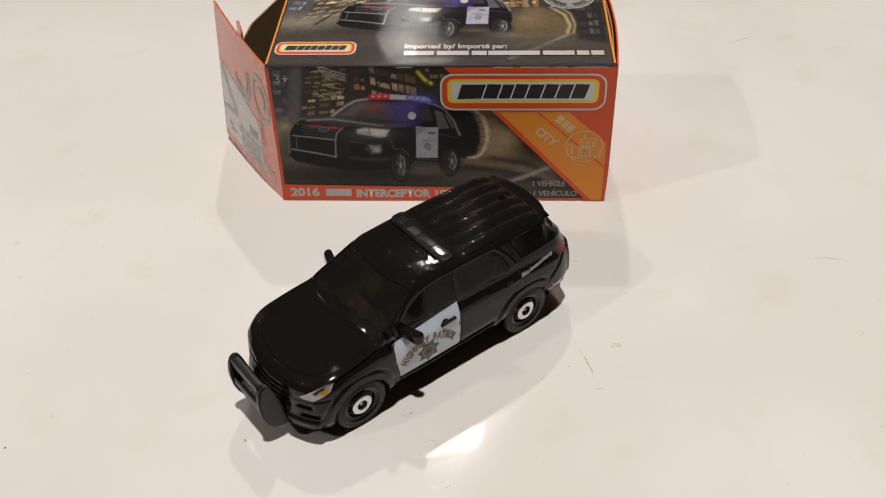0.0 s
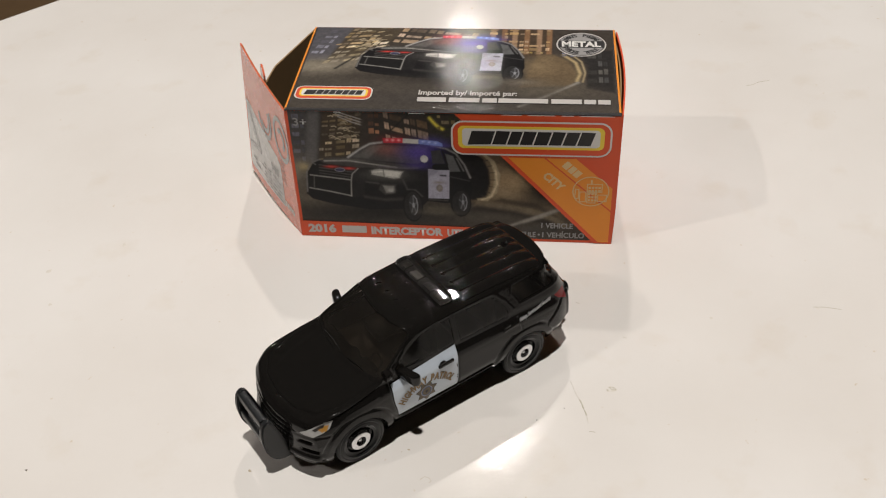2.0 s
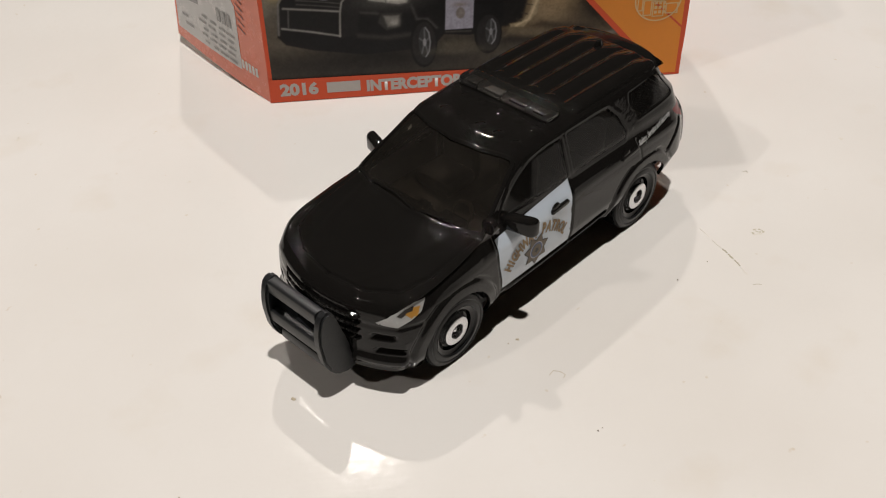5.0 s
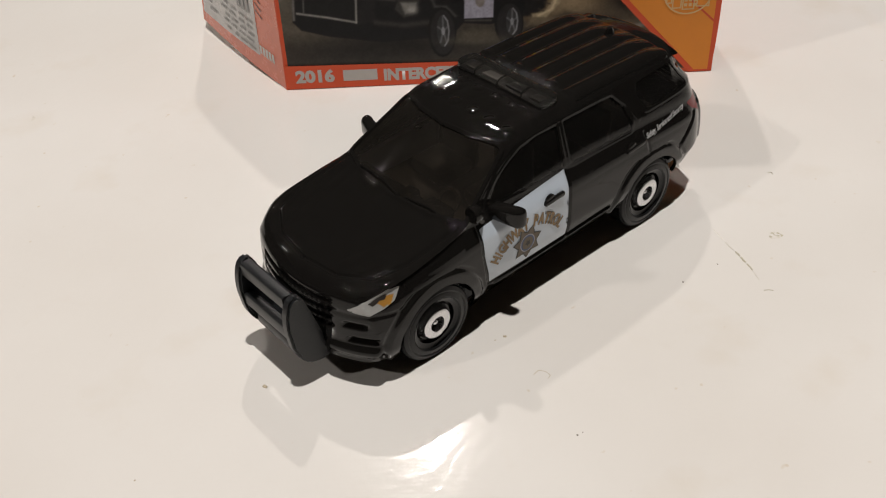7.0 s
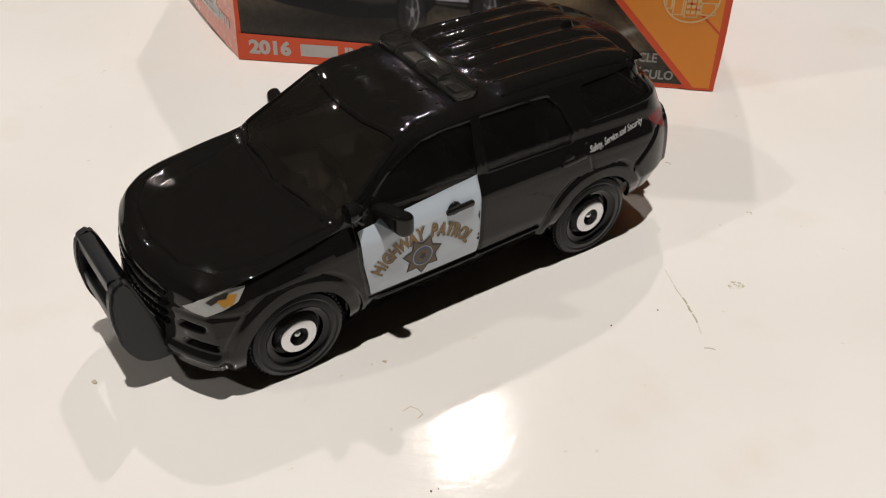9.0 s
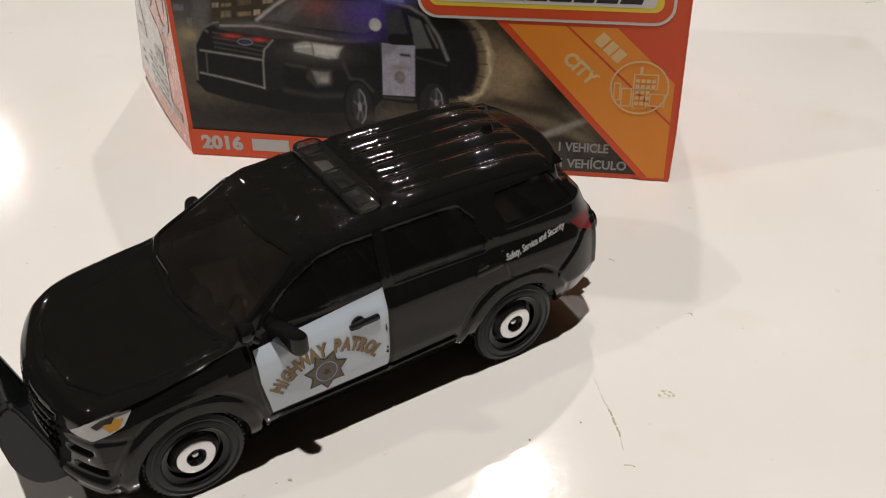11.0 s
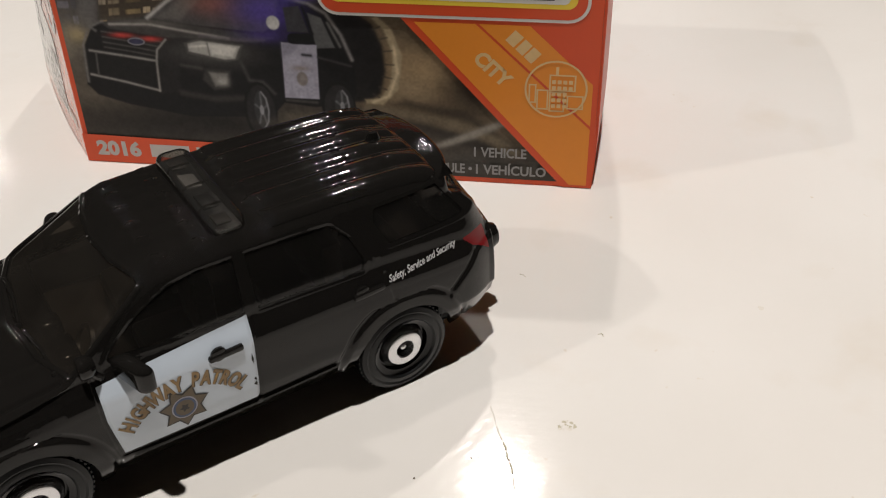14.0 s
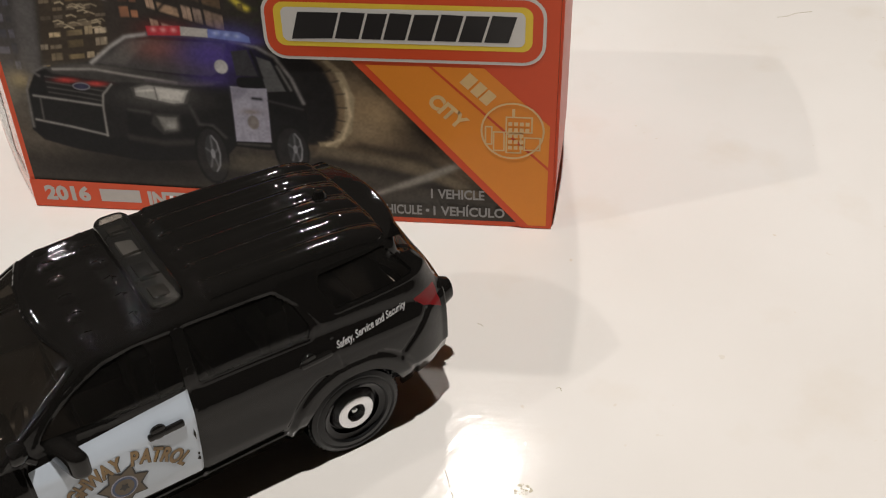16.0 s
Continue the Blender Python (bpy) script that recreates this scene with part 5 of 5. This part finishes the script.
    def star(radius, inner, points, lift, mat, name, turn=90.0):
        bm = bmesh.new()
        vs = []
        for k in range(points * 2):
            w = radians(turn + 180 * k / points)
            rr = radius if k % 2 == 0 else inner
            vs.append(bm.verts.new((5.1 - rr * math.cos(w), 10.8 + rr * math.sin(w), 0)))
        c = bm.verts.new((5.1, 10.8, 0))
        for k in range(len(vs)):
            bm.faces.new((vs[k], vs[(k + 1) % len(vs)], c))
        return part(name, wrap(bm, lift), mat, root)

    star(2.75, 1.8, 7, 0.07, M_DARKINK, "star_badge", 64.5)
    star(2.52, 1.6, 7, 0.09, M_BRONZE, "star_badge", 64.5)
    star(1.36, 1.36, 12, 0.11, M_PICWHITE, "star_ring")
    star(1.22, 1.22, 12, 0.13, M_BLUE, "star_ring")
    star(0.98, 0.98, 12, 0.15, M_BRONZE, "star_centre")
    star(0.55, 0.3, 5, 0.17, M_DARKINK, "star_centre", 40.0)
    chips = []
    for c0, c1, wd in ((14.2, 12.7, 0.13), (11.0, 10.5, 0.18), (10.4, 9.8, 0.3)):
        bm = bmesh.new()
        bm.faces.new([bm.verts.new(q) for q in ((-2.75, c0, 0), (-2.75 + wd, (c0 + c1) / 2, 0), (-2.8, c1, 0), (-2.88, (c0 + c1) / 2, 0))])
        chips.append(wrap(bm, 0.06))
    part("paint_chip", join(*chips), M_BLACK, root, "black chips in the white paint")
    bm = lettering("Safety, Service and Security", 1.05, 9.2, 0.25, 0.02)
    for v in bm.verts:
        v.co = Vector((-19.4 - v.co.x, 16.15 + v.co.y + v.co.x * 0.105, 0))
    part("motto", wrap(bm, 0.06), M_TEXTWHITE, root, "small white lettering")

    # handles
    def disc(r, thick, a, b):
        bm = lathe([(0, thick), (r * 0.8, thick * 0.9), (r, thick * 0.4), (r, -0.3)], 20)
        for v in bm.verts:
            v.co = Vector((a + v.co.x, v.co.y * 0.5, b + v.co.z))
        return bm

    for hx, hz in ((-0.15, 15.35), (-16.8, 16.0)):
        bm = join(block(hx - 1.9, hx + 1.9, -0.3, 0.45, hz - 0.35, hz + 0.35, 0.25), disc(0.85, 0.5, hx + 0.75, hz + 0.2))
        yy = flank_y(hx, hz)
        for v in bm.verts:
            v.co.y += yy
            v.co.z += (v.co.x - hx) * -0.05
        h = part("door_handle", bm, M_BLACK, root, "black door handle", smooth=True)
        bm = bmesh.new()
        bm.from_mesh(h.data)
        for v in bm.verts:
            v.co = Vector((v.co.x, -v.co.y, v.co.z)) * 1000
        bmesh.ops.reverse_faces(bm, faces=bm.faces)
        part("door_handle", bm, M_BLACK, root, "black door handle", smooth=True)
    for s in (1, -1):
        # mirror
        bm = block(-0.95, 0.95, -0.6, 4.1, -1.6, 1.6, 0.85, 5)
        for v in bm.verts:
            k = v.co.y / 4.1
            v.co = Vector((9.7 + v.co.x * (1.15 - 0.15 * k) - 1.3 * k, s * (12.4 + v.co.y), 17.9 + v.co.z * (0.72 + 0.28 * k) + 0.1 * k - 0.25 * k * k))
        if s < 0:
            bmesh.ops.reverse_faces(bm, faces=bm.faces)
        part("wing_mirror", bm, M_BLACK, root, "black wing mirror", smooth=True)
        # amber in the headlight
        lam = [(14.2, 14.3), (15.0, 14.3), (16.2, 13.7), (15.5, 13.1), (14.6, 13.4)]
        u, un = mid(x) * 0.8 - mid(ay) * 0.6, mid(z)
        mask = (kind == 8) & (left == (s > 0)) & (poly_dist(u, un, lam) < 0.05)
        if mask.any():
            skin("indicator", mask, M_AMBER, 0.03, "amber painted indicator")
        mask = (kind == 8) & (left == (s > 0)) & (poly_dist(u, un, [(15.1, 14.5), (16.3, 14.3), (17.3, 13.7), (16.8, 13.4), (15.9, 13.95), (15.3, 14.0)]) < 0.05)
        if mask.any():
            skin("lamp_mark", mask, M_DARKINK, 0.05)
    # pillar spotlight
    bm = lathe([(0, -1.2), (0.7, -1.1), (1.15, -0.5), (1.25, 0.4), (1.1, 0.7), (0, 0.75)], 18)
    for v in bm.verts:
        v.co = Vector((13.2 + v.co.y * 0.9, 12.3 + v.co.x, 19.0 + v.co.z))
    part("pillar_spotlight", bm, M_BLACK, root, smooth=True)
    part("spotlight_arm", tube([(13.0, 12.3, 18.6), (12.4, 12.2, 17.6), (11.8, 12.2, 17.0)], 0.4), M_BLACK, root, smooth=True)
    # wipers along the screen's foot
    for a, b in (((15.6, 10.2, 17.7), (16.5, 2.5, 18.1)), ((16.7, 1.0, 17.9), (16.0, -7.5, 18.2))):
        part("wiper", tube([a, ((Vector(a) + Vector(b)) / 2 + Vector((-0.25, 0, 0.25))), b], 0.22, 6), M_BLACK, root, smooth=True)
        # glossy balls added at the wiper ends to catch glints
        for c, size in ((a, 0.5), (b, 0.32)):
            bm = lathe([(0, size), (size * 0.5, size * 0.86), (size * 0.86, size * 0.5), (size, 0), (size * 0.86, -size * 0.6)], 14)
            for v in bm.verts:
                v.co = Vector((c[0] + v.co.x, c[1] + v.co.z, c[2] - 0.1 + v.co.y))
            part("glint_knob", bm, M_BLACK, root, smooth=True)

    # roof: light bar, aerial foot, spoiler
    bar = part("light_bar", block(-5.8, -2.7, -8.3, 8.3, 25.3, 26.1, 0.3), M_PLASTIC, root, "smoked clear roof light bar", smooth=True)
    plan = []
    for ca, cb, w0 in ((-3.7, 7.3, 0), (-4.9, 7.3, 90), (-4.9, -7.3, 180), (-3.7, -7.3, 270)):
        plan += [(ca + 1.35 * math.cos(radians(w0 + k * 15)), cb + 1.35 * math.sin(radians(w0 + k * 15))) for k in range(7)]
    bm = slab(plan, 1.35, lambda a, b, c: Vector((a, b, 25.75 + c)), 0.0)
    top = [f for f in bm.faces if f.calc_center_median().z > 27.0]
    bmesh.ops.bevel(bm, geom=[e for e in bm.edges if any(f in top for f in e.link_faces)], offset=0.6, segments=5, profile=0.5, affect="EDGES")
    part("lens", bm, M_LENS, bar, "smoked clear plastic lens", smooth=True, sharp=60)
    # one is pale grey: light bent through the lens, put into its colour
    for y0, y1, m in ((-7.6, -5.0, M_CABIN), (-4.2, -0.5, M_BENTLIGHT), (0.5, 4.2, M_PLASTIC), (5.0, 7.6, M_CABIN)):
        bm = block(-5.2, -3.3, y0 + 0.3, y1 - 0.3, 26.0, 26.5, 0.22)
        for v in bm.verts:
            v.co.z -= 0.35 * (v.co.x + 3.3) / -1.9
        part("reflector", bm, m, bar, smooth=True)
    for yc in (-4.6, 0.0, 4.6):
        ridge = [(-6.02, yc, 26.2), (-5.9, yc, 26.72), (-5.55, yc, 27.03), (-4.3, yc, 27.1), (-3.05, yc, 27.03), (-2.7, yc, 26.72), (-2.58, yc, 26.2)]
        part("divider", tube(ridge, 0.13, 6), M_LENS, bar, smooth=True)
    bm = lathe([(0, 0.9), (0.35, 0.8), (0.6, 0.1), (0.75, -0.6)], 16)
    for v in bm.verts:
        v.co = Vector((-25.3 + v.co.x * 1.5, 0.3 + v.co.z, 26.0 + v.co.y))
    part("aerial_foot", bm, M_BLACK, root, smooth=True)
    bm, rows = bmesh.new(), []
    for k in range(41):
        a = 9.2 * math.sin(math.pi / 2 * (k / 20 - 1))
        far_x = -32.0 + 0.022 * a * a + 1.6 * (abs(a) / 9.2) ** 8
        lip = 0.42 * max(0.12, 1 - (abs(a) / 9.2) ** 10)
        top = lambda c: 24.98 + 0.05 * (c + 29.5) - 0.0045 * a * a - 0.5 * (abs(a) / 9.2) ** 12
        line = [(c, top(c)) for c in (-26.6, -27.4, -28.2, -29.0, -29.8, -30.4)]
        for w in range(0, 181, 20):
            line.append((far_x + lip - lip * math.sin(radians(w)) * 1.3, top(far_x + lip) - lip + lip * math.cos(radians(w))))
        line += [(-29.0, top(-29) - 0.95), (-26.6, top(-27) - 1.0)]
        rows.append([bm.verts.new((c, a, h)) for c, h in line])
    for u, v in zip(rows, rows[1:]):
        for i in range(len(u) - 1):
            bm.faces.new((u[i], u[i + 1], v[i + 1], v[i]))
    bm.faces.new(rows[0])
    bm.faces.new(rows[-1][::-1])
    bmesh.ops.recalc_face_normals(bm, faces=bm.faces)
    part("roof_spoiler", bm, M_BLACK, root, "black roof spoiler", smooth=True)
    # tailgate latch and reflector
    bm = lathe([(0, 1.2), (0.9, 0.9), (1.2, 0), (1.0, -1.2)], 16)
    for v in bm.verts:
        v.co = Vector((-37.0 - v.co.y * 1.35, 6.2 + v.co.x * 1.35, 11.2 + v.co.z * 1.7))
    part("tailgate_latch", bm, M_BLACK, root, smooth=True)
    part("reflector", block(-36.6, -35.2, 6.6, 8.2, 7.9, 9.1, 0.3), M_TAIL, root, smooth=True)

    # push bar: two upright plates joined by a deep top bar and a middle bar
    def cross_bar(x0, x1, z0, z1):
        bm = slab(rounded(x0, x1, z0, z1, 0.35, 3), 9.4, lambda a, b, c: Vector((a + 0.25 * (1 - ((c - 4.7) / 4.7) ** 2), c - 4.7, b)), 0.0)
        return bm

    bar = part("push_bar", cross_bar(36.5, 38.2, 13.0, 15.1), M_PLASTIC, root, "matt black plastic push bar", smooth=True, sharp=50)
    part("rail", cross_bar(37.0, 38.4, 8.2, 10.3), M_PLASTIC, bar, smooth=True, sharp=50)
    # hidden plate added to close the hole in the bar's shadow
    part("gap_plate", block(32.6, 37.3, -4.7, 4.7, 4.4, 6.2, 0.4), M_PLASTIC, bar, smooth=True)
    outline = [(36.6, 15.25), (37.5, 15.25), (38.3, 14.5), (38.75, 12.6), (38.85, 10.6), (38.4, 7.2), (37.6, 5.2), (36.4, 3.7), (34.8, 3.15), (33.0, 3.2), (33.3, 5.4), (34.1, 8.4), (35.2, 12.0), (36.0, 14.4)]
    for s in (1, -1):
        bm = slab(outline, 1.5, lambda a, b, c: Vector((a, s * (4.6 + c), b)), 0.32)
        part("side_plate", bm, M_PLASTIC, bar, smooth=True, sharp=60)

    # the grille's small studs between its bars
    studs = []
    for zc in (12.3, 11.1, 9.9):
        for k in range(-7, 8):
            i = np.argmin(((y - 0.8 * k) ** 2 + (z - zc) ** 2) + 1e3 * (x < 28))
            c = flat_q[i]
            bm = block(-0.3, 0.03, -0.24, 0.24, -0.24, 0.24, 0.12, 2)
            bmesh.ops.translate(bm, vec=Vector(c), verts=bm.verts)
            studs.append(bm)
    part("grille", join(*studs), M_BLACK, root, "studded black grille", smooth=True)

    # chassis, cabin
    part("chassis", join(block(-31.5, 31, -8.4, 8.4, 2.6, 7.2, 0.6), block(-13.6, 13.6, -10.4, 10.4, 3.0, 6.8, 0.7), block(27.6, 31.0, -10.6, 10.6, 5.0, 8.0, 0.6), block(-32.4, -27.8, -9.6, 9.6, 4.4, 7.5, 0.6)), M_PLASTIC, root, "black plastic chassis")
    for b in ((-29.6, -27.9, 11.6, 7.4, 11.5), (-14.2, -13.4, 12.2, 7.2, 11.5), (13.4, 14.2, 12.2, 6.4, 11.5), (27.9, 29.2, 11.4, 5.6, 11.5), (-27.6, -14.5, 8.6, 7.2, 12.5), (14.5, 27.6, 8.6, 7.2, 12.5)):
        part("wheel_well", block(b[0], b[1], -b[2], b[2], b[3], b[4], 0.2), M_PLASTIC, root)
    cab = part("cabin", join(block(-33, 28, -11.6, 11.6, 10.6, 12.0)), M_CABIN, root, "dark plastic cabin")
    part("dashboard", join(block(12.8, 17.0, -11.2, 11.2, 12, 16.5, 1.2, 3), block(12.4, 14.8, 3.2, 8.0, 15.6, 17.3, 0.8, 3), block(12.6, 15.0, -1.2, 1.2, 13, 16.9, 0.6, 3)), M_RIM, cab, "glossy dark dashboard", smooth=True)
    for sx, sy in ((3.0, 5.6), (3.0, -5.6)):
        part("seat", join(block(sx - 3.0, sx + 3.4, sy - 3.4, sy + 3.4, 12, 14.6, 0.8), block(sx - 4.6, sx - 2.2, sy - 3.3, sy + 3.3, 12, 21.2, 1.0), block(sx - 4.5, sx - 2.6, sy - 1.6, sy + 1.6, 21.0, 22.8, 0.7)), M_CABIN, cab, smooth=True)
    part("rear_bench", join(block(-13.5, -7.5, -10, 10, 12, 14.8, 0.8), block(-16.0, -13.2, -10, 10, 12, 21.0, 1.0)), M_CABIN, cab, smooth=True)
    bm = lathe([(1.5, -0.2), (1.9, -0.2), (1.9, 0.2), (1.5, 0.2), (1.5, -0.2)], 24)
    for v in bm.verts:
        v.co = Vector((11.6 + v.co.y - v.co.z * 0.5, 5.6 + v.co.x, 16.8 + v.co.z * 0.85))
    part("steering_wheel", bm, M_CABIN, cab, smooth=True)

    # wheels
    for wx in (WHEEL_X, -WHEEL_X):
        for s in (1, -1):
            wheel = part("wheel", lathe([(0, -3.6), (2.9, -3.6), (3.2, -0.5), (3.55, -0.42), (3.9, -0.2)], 36), M_RIM, root, "black wheel with silver hub ring", smooth=True)
            tread = [(2.9, -3.6), (4.6, -3.7), (5.45, -3.35), (5.7, -2.8), (5.7, -0.75), (5.5, -0.28), (5.0, -0.06), (4.75, -0.16), (4.55, -0.05), (4.1, 0.0), (3.85, -0.2), (3.75, -0.5)]
            part("tyre", lathe(tread, 56), M_RUBBER, wheel, "dark plastic tyre", smooth=True)
            lugs = []
            for k in range(52):
                bm = block(-0.17, 0.17, -3.3, -0.6, 5.5, 5.79, 0.0)
                bmesh.ops.rotate(bm, matrix=Matrix.Rotation(2 * math.pi * k / 52, 3, "Y"), verts=bm.verts)
                lugs.append(bm)
            tagged(part("tread", join(*lugs), M_RUBBER, wheel), kind="stuff")
            part("rim_ring", lathe([(2.2, -1.3), (2.5, -0.95), (2.75, -0.8), (2.9, -1.0), (3.1, -1.6)], 36), M_RIM, wheel, smooth=True)
            part("dish", lathe([(0, -1.35), (2.3, -1.35), (3.25, -1.2)], 36), M_RIM, wheel, smooth=True)
            part("hub_ring", lathe([(1.12, -0.9), (1.12, -0.05), (1.2, 0.02), (2.05, 0.0), (2.2, -0.12), (2.22, -1.3)], 36), M_CHROME, wheel, "silver hub ring", smooth=True)
            part("hub_well", lathe([(0.3, -0.95), (1.14, -0.9)], 24), M_RIM, wheel, smooth=True)
            part("axle_end", lathe([(0, -0.3), (0.2, -0.32), (0.36, -0.45), (0.4, -0.95)], 16), M_CHROME, wheel, "silver axle end", smooth=True)
            wheel.matrix_basis = pose(wx * MM, s * SIDE * MM, WHEEL_Z * MM, 0, 0, 0 if s > 0 else 180)
    return root


toy_car()


# ---- crumbs and marks on the table ----
def crumb(x, y, size, mat, label, high=0.35, seed=0, name="crumb", category="crumb", group=""):
    rnd = random.Random(seed)
    bm = bmesh.new()
    bmesh.ops.create_icosphere(bm, subdivisions=2, radius=1)
    ph = [rnd.uniform(0, 6) for _ in range(3)]
    for v in bm.verts:
        k = 1 + 0.28 * math.sin(3 * v.co.x + ph[0]) + 0.22 * math.sin(4 * v.co.y + ph[1])
        v.co = Vector((v.co.x * size * k, v.co.y * size * 0.75 * k, max(0, v.co.z + 0.45) * size * high * k))
    bmesh.ops.rotate(bm, matrix=Matrix.Rotation(ph[2], 3, "Z"), verts=bm.verts)
    ob = part(name, bm, mat, None, smooth=True, sharp=70)
    ob.matrix_world = pose(x * MM, y * MM, 0)
    return tagged(ob, label, category, group)


CRUMBS = [(4.1, -77.4, 0.5), (36.0, -69.9, 0.42), (34.6, -70.6, 0.2), (82.1, -34.2, 0.17), (43.6, -88.0, 0.26), (44.3, -87.6, 0.14), (26.0, -101.0, 0.3), (-10.0, -92.0, 0.25)]
for i, (cx, cy, cs) in enumerate(CRUMBS):
    crumb(cx, cy, cs * 0.62, M_CRUMB if i in (0, 1, 2, 6, 7) else M_DIRT, "tiny brown crumb lying on the white table" if i in (0, 1, 2, 6, 7) else "tiny dark speck of dirt on the table", 0.4, i, group="crumbs on the table")
for i, (cx, cy, cs) in enumerate([(62.3, -60.3, 0.24), (68.1, -56.7, 0.2), (-42.5, -80.0, 0.4)]):
    crumb(cx, cy, cs * 0.6, M_DIRT, "tiny dark speck of dirt on the table", 0.5, 20 + i, name="dirt_speck", category="speck", group="dirt specks on the table")
for i, (cx, cy, cs) in enumerate([(102.3, -26.6, 0.45), (-62.0, -17.5, 0.9), (-46.1, -6.2, 0.6), (-57, -30, 0.5)]):
    crumb(cx, cy, cs, M_STAIN, "flat beige dried stain on the white table", 0.03, 40 + i, name="stain", category="stain", group="stains on the table")


def dried_drop(x, y, r):
    """A dried drop: a ragged ring of crusts with paler flakes inside."""
    root = thing("dried_drop", "ragged greenish-beige dried drop on the white table", "stain", pose(x * MM, y * MM, 0))
    rnd = random.Random(5)
    for k in range(26):
        w, q = rnd.uniform(0, 6.28), r * (rnd.uniform(0.7, 1.05) if k < 18 else rnd.uniform(0.0, 0.6))
        bm = bmesh.new()
        bmesh.ops.create_icosphere(bm, subdivisions=1, radius=1)
        size = rnd.uniform(0.12, 0.3) if k < 18 else rnd.uniform(0.08, 0.2)
        for v in bm.verts:
            v.co = Vector((v.co.x * size * rnd.uniform(0.7, 1.3), v.co.y * size * rnd.uniform(0.7, 1.3), max(0, v.co.z) * 0.05))
            v.co += Vector((q * math.cos(w), 0.8 * q * math.sin(w), 0))
        part("crust", bm, M_CRUST if k % 3 else M_STAIN, root, smooth=True)


dried_drop(78.2, -50.6, 0.95)


def scratch(pts, r, mat, label, name, category):
    ob = part(name, tube([(a, b, r * 0.3) for a, b in pts], r, 5), mat, None, smooth=True)
    tagged(ob, label, category)


scratch([(39.2, -77.4), (39.9, -76.6), (40.8, -76.9), (41.4, -77.6), (41.0, -78.2)], 0.045, M_CRUMB, "short curled dark fibre lying on the table", "fibre", "fibre")
SCUFF = [(69.3, -48.2), (70.3, -51.4), (71.3, -53.9), (71.8, -55.3), (72.3, -56.8), (72.8, -58.7), (73.2, -60.8)]
for k, (q, t) in enumerate(zip(SCUFF, SCUFF[1:])):
    (a, b), (c, d) = q, t
    bend = 0.08 * (-1) ** k
    scratch([(a + (c - a) * f, b + (d - b) * f) for f in (0.1, 0.3)] + [((a + c) / 2 + bend, (b + d) / 2), (a + (c - a) * 0.85, b + (d - b) * 0.85)], (0.07, 0.1, 0.13, 0.15, 0.12, 0.08)[k], M_CRUST if k in (2, 3, 4) else M_STAIN, "thin brownish scuff in the table paint", "scuff", "scratch")
for pts in ([(73.2, -62.9), (73.9, -62.8), (74.5, -63.0)], [(126.3, -21.6), (129, -21.5), (132.6, -22.1)], [(124.5, 79.9), (126.5, 80.6), (128.6, 82.3), (132.0, 83.4)], [(81.5, -34.2), (82.0, -34.0), (82.2, -34.6)], [(70.9, -22.8), (71.4, -22.9), (71.7, -23.3)]):
    scratch(pts, 0.06, M_CRUST, "thin brownish scratch in the table paint", "scratch", "scratch")
